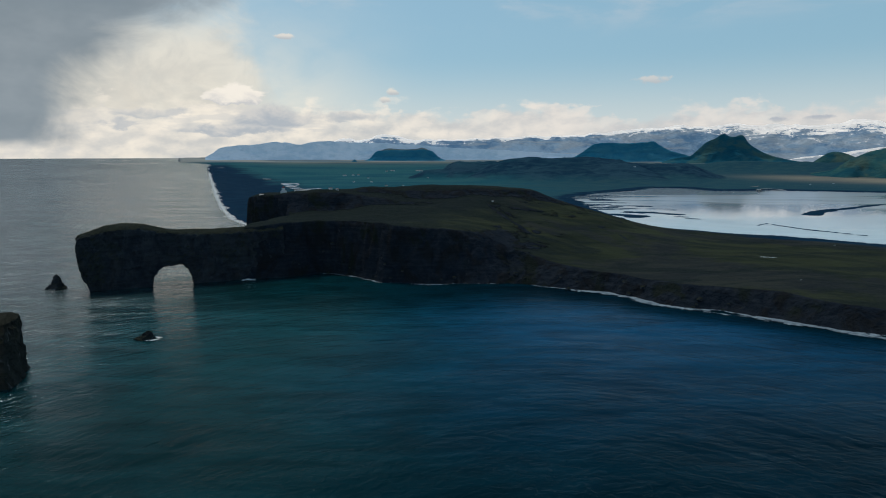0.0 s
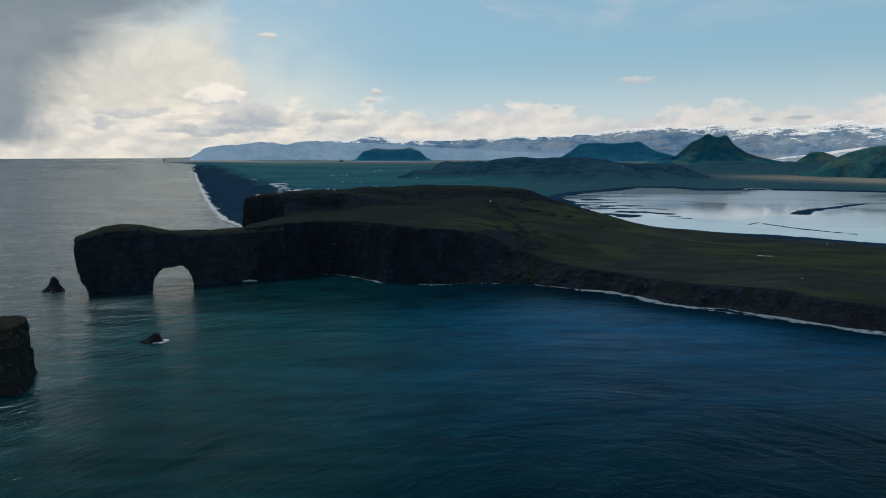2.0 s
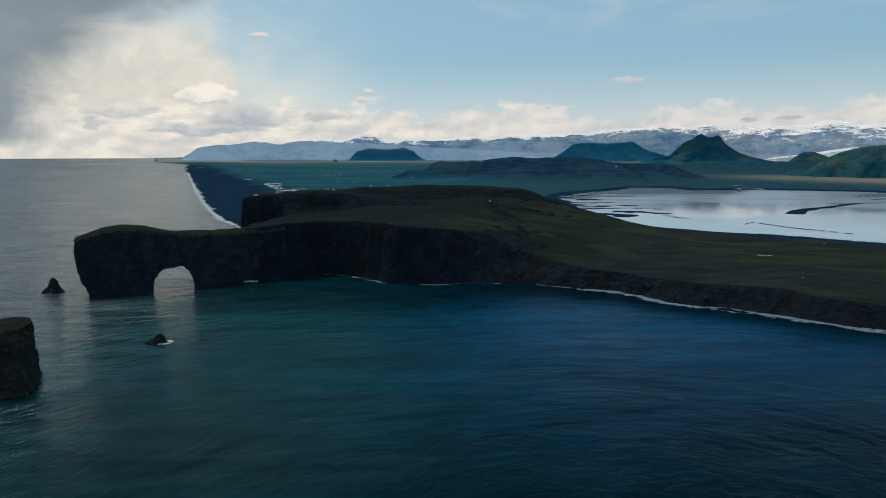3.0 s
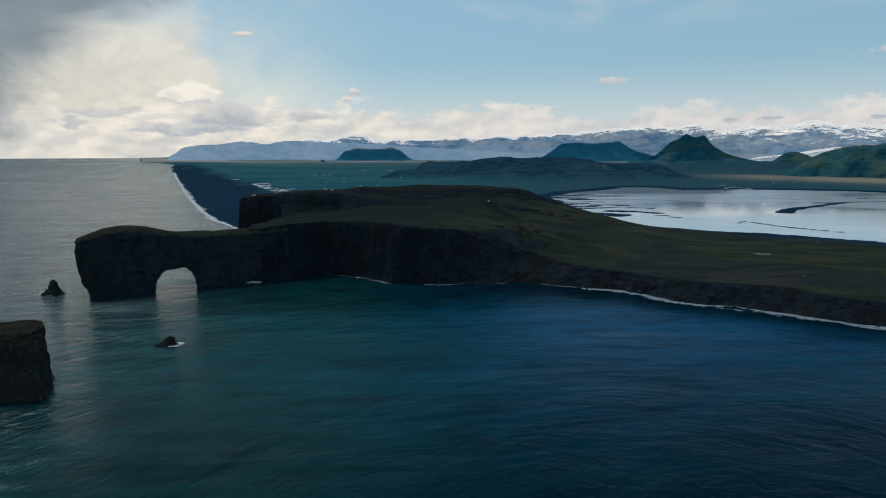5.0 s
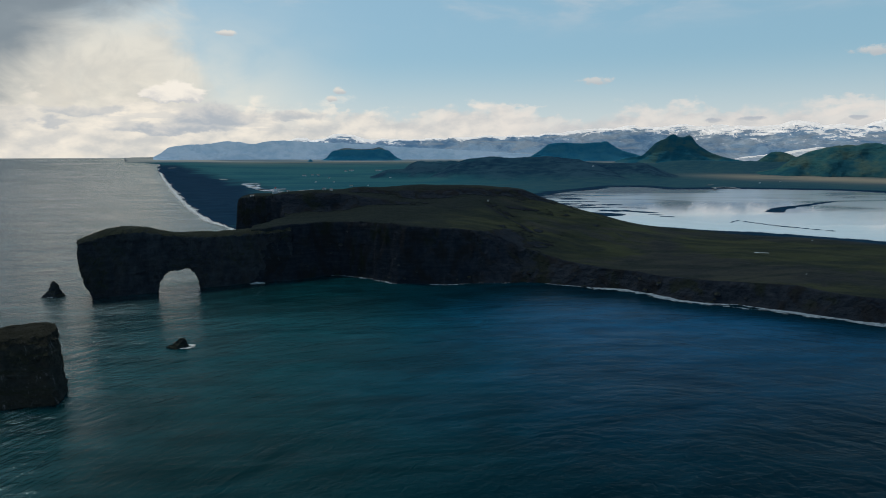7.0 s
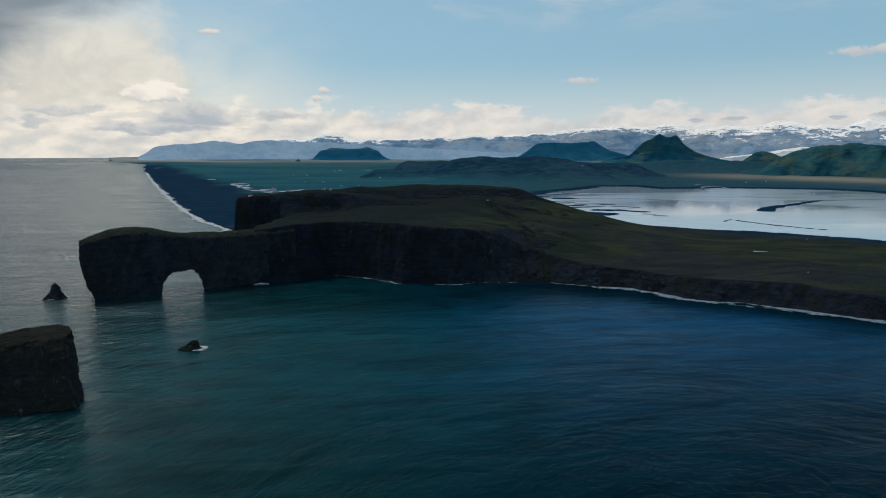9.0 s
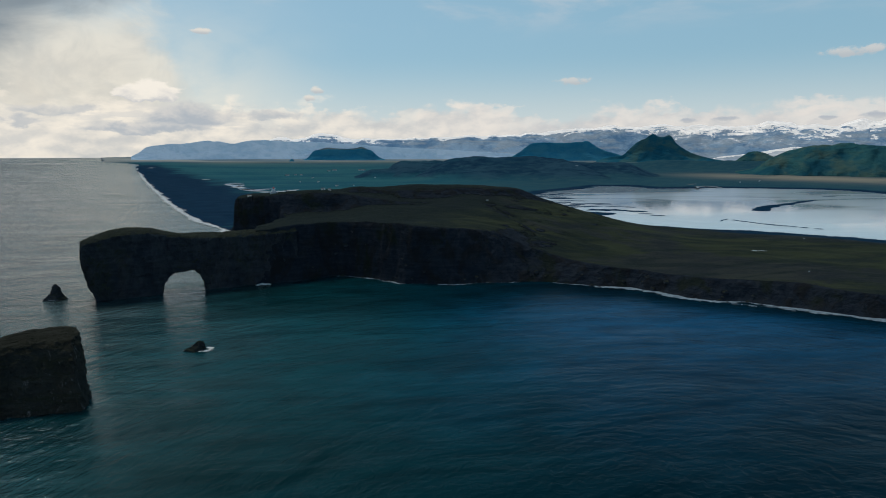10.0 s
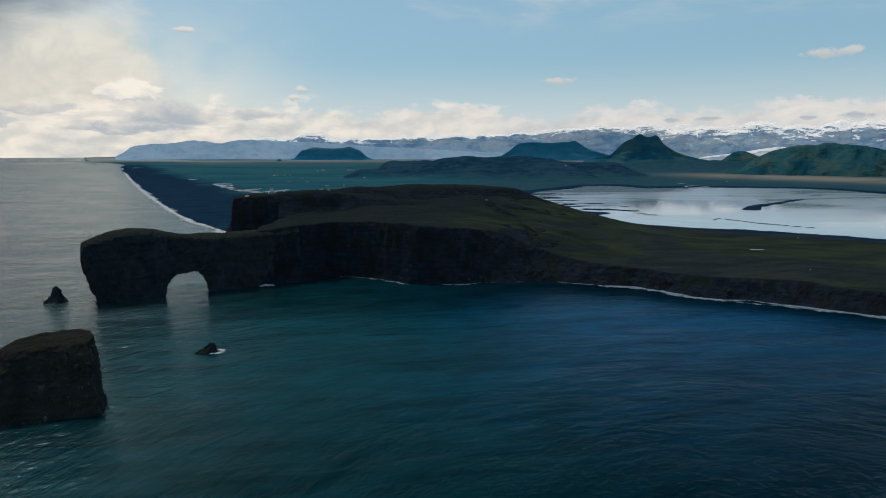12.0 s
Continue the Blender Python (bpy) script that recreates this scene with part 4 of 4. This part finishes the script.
# ---------------------------------------------------------------- mountains in the distance
def mountain(name, label, profile, dist, depth, mat, rough, seed, shape="slope", grain=0.35, category="mountain", kind="", across=2.2, rows=60, slant=0.35):
    """A range or hill: profile gives its skyline as (degrees, metres) at a distance; shape: how its face climbs."""
    az0, az1 = profile[0][0], profile[-1][0]
    az = np.linspace(az0, az1, max(40, int((az1 - az0) / 0.07)))
    v = np.linspace(0, 1, rows)
    a, t = np.meshgrid(az, v)
    crest = np.interp(a, [p[0] for p in profile], [p[1] for p in profile])
    ker = np.ones(5) / 5
    crest = np.apply_along_axis(lambda c: np.convolve(np.pad(c, 2, mode="edge"), ker, "valid"), 1, crest)
    crest = crest * (1 + 0.05 * rough * fbm(a / 0.9, 0 * a, 4, seed))
    front = np.clip(t / 0.7, 0, 1)
    if shape == "cliff":
        climb = 0.42 * smooth(front, 0.0, 0.62) + 0.58 * smooth(front, 0.60, 0.78)
    elif shape == "round":
        climb = np.sin(front * math.pi / 2) ** 0.9
    else:
        climb = front**1.15
    climb = np.where(t > 0.7, 1 - 0.6 * (t - 0.7) / 0.3, climb)
    # spurs and gullies run down the slope, bent and at a slant
    u, w = np.radians(a) * dist, depth * t
    wide = np.radians(grain) * dist
    bend = wide * 0.9 * fbm(u / (3 * wide), w / (3 * wide), 3, seed + 7)
    gully = 0.65 * fbm((u + bend + slant * w) / wide, (w + bend) / (wide * across), 5, seed + 3, True) + 0.35 * fbm((u - bend) / (2.7 * wide), w / (2.2 * wide), 4, seed + 13, True) - 0.55
    d = dist + depth * (t - 0.7) + depth * 0.12 * fbm(a / 1.4, t * 2, 3, seed + 5)
    z = crest * np.clip(climb + rough * 0.34 * gully * np.sin(np.clip(front, 0, 1) * math.pi) , 0, 1.02)
    x, y = polar(a, d)
    z = np.where(t == 0, -20, z)
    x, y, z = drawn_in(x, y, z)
    ob = sheet(name, x, y, z, mat, rise=climb + 0.30 * gully + 0.22 * smooth(-a, -3, 1) + 0.12 * smooth(a, 10, 22) + 0.22 * smooth(a, 22, 34) + 0.55 * smooth(climb, 0.84, 0.95))
    return tagged(ob, label, category, kind=kind)


# haze is painted into these blue colours; the two ranges that close the view also glow, as sunlit hazy air
MAT_CLIFFS = mountain_material("far cliffs", (0.225, 0.35, 0.475), (0.305, 0.42, 0.535), haze_glow=0.44)
MAT_GLACIER = mountain_material("glacier slopes", (0.085, 0.170, 0.275), (0.20, 0.295, 0.395), snow=1.0, line=1.12, spread=1.3, haze_glow=0.50)
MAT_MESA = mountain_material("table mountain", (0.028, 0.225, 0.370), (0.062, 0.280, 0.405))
MAT_TOP = mountain_material("pale plateau top", (0.16, 0.24, 0.27), (0.27, 0.31, 0.30))
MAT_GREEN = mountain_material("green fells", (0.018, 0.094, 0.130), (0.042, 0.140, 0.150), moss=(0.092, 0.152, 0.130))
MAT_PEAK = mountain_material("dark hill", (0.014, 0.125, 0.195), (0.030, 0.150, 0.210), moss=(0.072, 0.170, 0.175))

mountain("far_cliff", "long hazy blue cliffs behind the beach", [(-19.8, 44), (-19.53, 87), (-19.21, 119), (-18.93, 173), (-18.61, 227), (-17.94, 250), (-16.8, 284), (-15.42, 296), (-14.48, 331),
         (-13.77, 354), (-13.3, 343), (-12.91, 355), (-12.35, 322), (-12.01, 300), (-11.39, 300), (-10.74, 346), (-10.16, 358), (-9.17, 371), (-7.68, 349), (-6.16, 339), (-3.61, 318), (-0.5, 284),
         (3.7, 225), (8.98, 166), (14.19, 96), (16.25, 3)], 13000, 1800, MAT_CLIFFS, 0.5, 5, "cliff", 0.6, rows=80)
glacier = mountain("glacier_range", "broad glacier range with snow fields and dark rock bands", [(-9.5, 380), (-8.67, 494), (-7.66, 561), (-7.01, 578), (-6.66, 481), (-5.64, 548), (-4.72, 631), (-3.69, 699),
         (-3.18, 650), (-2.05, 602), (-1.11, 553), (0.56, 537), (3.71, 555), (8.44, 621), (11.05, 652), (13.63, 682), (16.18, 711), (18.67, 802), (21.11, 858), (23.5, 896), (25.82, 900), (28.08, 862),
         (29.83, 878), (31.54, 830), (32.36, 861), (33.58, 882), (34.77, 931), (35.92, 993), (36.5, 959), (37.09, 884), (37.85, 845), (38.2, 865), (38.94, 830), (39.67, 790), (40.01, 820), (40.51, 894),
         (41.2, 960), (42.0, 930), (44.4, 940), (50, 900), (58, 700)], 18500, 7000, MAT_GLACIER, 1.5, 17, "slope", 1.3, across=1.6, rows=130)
# the ice emits light too, like the range behind it
MAT_ICE = mountain_material("glacier ice", (0.26, 0.33, 0.41), (0.52, 0.55, 0.58), snow=0.8, line=1.2, spread=1.3, haze_glow=0.42)
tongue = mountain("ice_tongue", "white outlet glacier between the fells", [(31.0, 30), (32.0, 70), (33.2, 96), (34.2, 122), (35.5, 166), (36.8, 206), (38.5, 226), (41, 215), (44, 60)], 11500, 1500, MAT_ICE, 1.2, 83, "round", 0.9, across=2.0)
tongue.parent = glacier
del tongue["category"]

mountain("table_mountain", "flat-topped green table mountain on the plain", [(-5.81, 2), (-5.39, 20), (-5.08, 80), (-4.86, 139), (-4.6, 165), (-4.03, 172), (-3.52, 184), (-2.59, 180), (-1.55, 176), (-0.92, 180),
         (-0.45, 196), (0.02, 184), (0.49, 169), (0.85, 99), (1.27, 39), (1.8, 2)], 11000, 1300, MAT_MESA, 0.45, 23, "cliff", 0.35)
mountain("plateau_top", "pale swell on top of a table mountain", [(-4.6, 140), (-4.1, 192), (-3.52, 222), (-2.9, 206), (-2.3, 198), (-1.5, 198), (-0.95, 206), (-0.45, 238), (0.0, 206), (0.4, 150)],
         11250, 220, MAT_TOP, 0.3, 25, "round", 0.4, "hill")
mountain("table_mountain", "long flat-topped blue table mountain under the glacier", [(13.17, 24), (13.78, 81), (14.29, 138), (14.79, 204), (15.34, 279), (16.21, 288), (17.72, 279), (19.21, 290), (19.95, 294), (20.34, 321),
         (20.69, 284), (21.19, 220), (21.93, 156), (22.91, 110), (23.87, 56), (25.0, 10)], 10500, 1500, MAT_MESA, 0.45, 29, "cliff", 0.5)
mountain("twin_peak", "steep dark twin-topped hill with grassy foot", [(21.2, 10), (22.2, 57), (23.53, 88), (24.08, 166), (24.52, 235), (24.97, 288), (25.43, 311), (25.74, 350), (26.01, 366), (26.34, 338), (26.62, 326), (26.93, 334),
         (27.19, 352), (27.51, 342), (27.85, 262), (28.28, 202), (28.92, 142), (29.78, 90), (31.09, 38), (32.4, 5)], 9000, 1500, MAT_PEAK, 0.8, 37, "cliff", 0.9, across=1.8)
mountain("fell", "low green fells below the glacier", [(30.6, 5), (31.78, 22), (32.67, 45), (33.17, 90), (33.67, 129), (34.23, 139), (34.89, 120), (35.38, 95), (36.19, 57), (37.5, 5)], 6200, 900, MAT_GREEN, 1.4, 41, "round", 1.3, across=1.5, rows=70)
mountain("fell", "broad green fell with steep gullied side", [(32.6, 2), (34.06, 23), (34.83, 62), (35.39, 89), (36.14, 123), (36.89, 140), (37.62, 153), (38.36, 159), (39.44, 168), (40.73, 175), (41.6, 172), (42.7, 160),
         (43.3, 147), (44.8, 140), (48, 150), (54, 90), (60, 5)], 4300, 900, MAT_GREEN, 1.8, 47, "round", 2.3, across=1.6, rows=110, slant=0.6)
mountain("knoll", "tiny lone knoll on the plain", [(-7.0, 2), (-6.85, 26), (-6.7, 40), (-6.6, 28), (-6.45, 2)], 9000, 150, MAT_MESA, 0.3, 53, "slope", 0.2, "hill")


# ---------------------------------------------------------------- buildings
def box(bm, x, y, z0, z1, w, d):
    vs = [bm.verts.new((x + i * w / 2, y + j * d / 2, z)) for z in (z0, z1) for i, j in ((-1, -1), (1, -1), (1, 1), (-1, 1))]
    for f in ((0, 3, 2, 1), (4, 5, 6, 7), (0, 1, 5, 4), (1, 2, 6, 5), (2, 3, 7, 6), (3, 0, 4, 7)):
        bm.faces.new([vs[k] for k in f])


def ground_at(x, y):
    return float(land(np.array([[float(x)]]), np.array([[float(y)]]))[0][0, 0])


def build_lighthouse(x, y):
    ob = empty("lighthouse", x, y, ground_at(x, y) - 0.4, 12)
    bm = bmesh.new()
    box(bm, 0, 0, 0, 2.6, 8.0, 5.0)
    part("base_house", bm, MAT_WHITE, ob)
    bm = bmesh.new()
    for i, (w, z0, z1) in enumerate(((5.0, 0, 3.6), (3.9, 3.6, 6.2), (4.4, 6.2, 6.5))):
        box(bm, 0, 0, z0, z1, w, w)
    part("tower", bm, MAT_WHITE, ob)
    bm = bmesh.new()
    bmesh.ops.create_cone(bm, cap_ends=True, segments=12, radius1=1.1, radius2=1.1, depth=1.3, matrix=Matrix.Translation((0, 0, 7.1)))
    part("lantern", bm, MAT_RED, ob, "red lantern room")
    bm = bmesh.new()
    bmesh.ops.create_cone(bm, cap_ends=True, segments=12, radius1=1.25, radius2=0.2, depth=0.8, matrix=Matrix.Translation((0, 0, 8.1)))
    part("lantern_roof", bm, MAT_RED, ob, "red domed roof")
    for k in (-3.2, 3.2):
        bm = bmesh.new()
        box(bm, k, -2.52, 1.0, 1.9, 0.8, 0.1)
        part("window", bm, MAT_GLASS, ob)
    return tagged(ob, "white lighthouse with red lantern on the cliff top", "lighthouse")


build_lighthouse(-196, 792)


def build_house(x, y, turn, w, d, h, label, roof=MAT_ROOF, size=1.0):
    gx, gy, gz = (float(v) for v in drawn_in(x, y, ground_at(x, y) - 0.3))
    ob = empty("house", gx, gy, gz, turn, size)
    bm = bmesh.new()
    box(bm, 0, 0, 0, h, w, d)
    part("wall", bm, MAT_WHITE, ob)
    bm = bmesh.new()
    e = 0.35
    vs = [bm.verts.new(p) for p in ((-w / 2 - e, -d / 2 - e, h), (w / 2 + e, -d / 2 - e, h), (w / 2 + e, d / 2 + e, h), (-w / 2 - e, d / 2 + e, h), (-w / 2 - e, 0, h + d * 0.36), (w / 2 + e, 0, h + d * 0.36))]
    for f in ((0, 1, 5, 4), (2, 3, 4, 5), (0, 4, 3), (1, 2, 5), (0, 3, 2, 1)):
        bm.faces.new([vs[k] for k in f])
    part("roof", bm, roof, ob)
    for k in range(max(1, int(w // 4))):
        bm = bmesh.new()
        box(bm, -w / 2 + 2 + k * 4, -d / 2 - 0.02, h * 0.35, h * 0.75, 1.2, 0.1)
        part("window", bm, MAT_GLASS, ob)
    return tagged(ob, label, "house", "scattered houses")


for x, y, turn, w, d, h in ((-227, 800, 5, 7, 4, 2.6), (-181, 794, 20, 4, 3, 2.4), (-135, 792, 25, 7, 4, 3.2), (-127, 796, 10, 5, 4, 3.0), (76, 786, 0, 4, 3, 2.2), (303, 486, 30, 1.8, 1.4, 1.0), (508, 752, 10, 3.0, 2.0, 1.2)):
    build_house(x, y, turn, w * 0.65, d * 0.65, h * 0.6, "small white hut on the headland")

# farms out on the plain, seen as pale specks
for x, y, turn, w, d, h in ((-470, 3239, 10, 34, 14, 9), (-436, 3318, 30, 22, 12, 8), (-406, 3316, 5, 22, 12, 8), (-235, 1842, 12, 20, 10, 8), (-222, 1850, 40, 9, 6, 6), (-302, 4026, 5, 26, 12, 8), (-272, 4153, 0, 40, 16, 10),
                            (-334, 2534, 8, 14, 8, 6), (-315, 2933, 25, 18, 9, 6), (-260, 2528, 0, 16, 8, 6), (-174, 2216, 5, 20, 9, 7), (-148, 1888, 15, 9, 6, 5), (-123, 1914, 5, 10, 6, 5), (-102, 1912, 20, 8, 5, 5), (-115, 2250, 0, 9, 6, 5),
                            (-90, 4137, 0, 70, 16, 9), (-27, 2782, 10, 14, 8, 6), (40, 2089, 10, 12, 7, 6), (2586, 3539, 30, 34, 12, 9), (2715, 3642, 10, 22, 10, 8), (1428, 2286, 40, 12, 8, 6), (1571, 2369, 20, 10, 7, 6),
                            (2816, 3018, 40, 26, 12, 9), (915, 2768, 5, 16, 8, 6)):
    build_house(x, y, turn, w * 0.55, d * 0.5, h * 0.4, "white farm building on the green plain", MAT_ROOF)


# ---------------------------------------------------------------- pools
def pool(name, line, wide, z, label, seed, mat=MAT_POND):
    """A shallow pool drawn out along a line of corners, with a ragged shore."""
    pts = np.array(line, float)
    gone = np.r_[0, np.cumsum(np.hypot(*np.diff(pts, axis=0).T))]
    s = np.linspace(0, gone[-1], 60)
    x, y = np.interp(s, gone, pts[:, 0]), np.interp(s, gone, pts[:, 1])
    tx, ty = np.gradient(x), np.gradient(y)
    ln = np.hypot(tx, ty)
    w = wide * np.sqrt(np.clip(1 - (2 * s / gone[-1] - 1) ** 2, 0.01, 1)) * (0.6 + 0.8 * np.abs(fbm(s / gone[-1] * 7, 0 * s, 4, seed)))
    v = np.linspace(-1, 1, 3)[:, None]
    xs, ys = x + ty / ln * w * v, y - tx / ln * w * v
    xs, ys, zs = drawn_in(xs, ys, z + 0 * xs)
    return tagged(sheet(name, xs, ys, zs, mat), label, "pool", kind="structure")


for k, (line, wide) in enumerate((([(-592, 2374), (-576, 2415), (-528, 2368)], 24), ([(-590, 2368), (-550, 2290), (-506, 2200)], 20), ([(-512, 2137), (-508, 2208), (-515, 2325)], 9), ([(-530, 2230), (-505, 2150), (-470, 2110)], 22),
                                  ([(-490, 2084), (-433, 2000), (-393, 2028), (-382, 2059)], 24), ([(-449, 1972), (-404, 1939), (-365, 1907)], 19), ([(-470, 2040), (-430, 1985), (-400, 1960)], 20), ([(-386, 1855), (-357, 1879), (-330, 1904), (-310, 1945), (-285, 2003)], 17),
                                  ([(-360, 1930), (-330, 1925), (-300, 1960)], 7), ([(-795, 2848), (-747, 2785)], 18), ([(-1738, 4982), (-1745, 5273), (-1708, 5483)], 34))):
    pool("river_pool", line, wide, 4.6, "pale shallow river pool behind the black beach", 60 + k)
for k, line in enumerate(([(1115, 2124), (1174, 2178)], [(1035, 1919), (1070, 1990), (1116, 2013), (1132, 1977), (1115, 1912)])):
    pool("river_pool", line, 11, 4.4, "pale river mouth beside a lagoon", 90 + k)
pool("tarn", [(338, 628), (360, 622)], 2.2, ground_at(350, 625) + 0.5, "tiny bright tarn in the grass", 71)
pool("white_river", [(2760, 5990), (2880, 5950), (3010, 5890), (3150, 5822)], 30, 26.0, "pale river channel far out on the plain", 75, MAT_WHITE)


# ---------------------------------------------------------------- boulders at the foot of the cliffs
def build_boulder(x, y, size, seed):
    bm = bmesh.new()
    bmesh.ops.create_icosphere(bm, subdivisions=2, radius=size)
    for v in bm.verts:
        v.co += noise.noise_vector(v.co / size * 1.3 + Vector((seed, seed * 2.3, 0))) * size * 0.4
        v.co.z *= 0.7
    ob = part("boulder", bm, MAT_ROCK)
    ob.location = (x, y, max(0.0, ground_at(x, y)) + size * 0.25)
    return tagged(ob, "fallen dark boulder at the foot of a cliff", "boulder", "boulders along the bay")


rng = random.Random(5)
for k in range(34):
    i = rng.randrange(3, len(BAY) - 2)
    (ax, ay), (bx, by) = BAY[i], BAY[i + 1]
    f, off = rng.random(), rng.uniform(-3, 6)
    build_boulder(ax + (bx - ax) * f + off * 0.5, ay + (by - ay) * f + off, rng.uniform(0.9, 2.6), k)
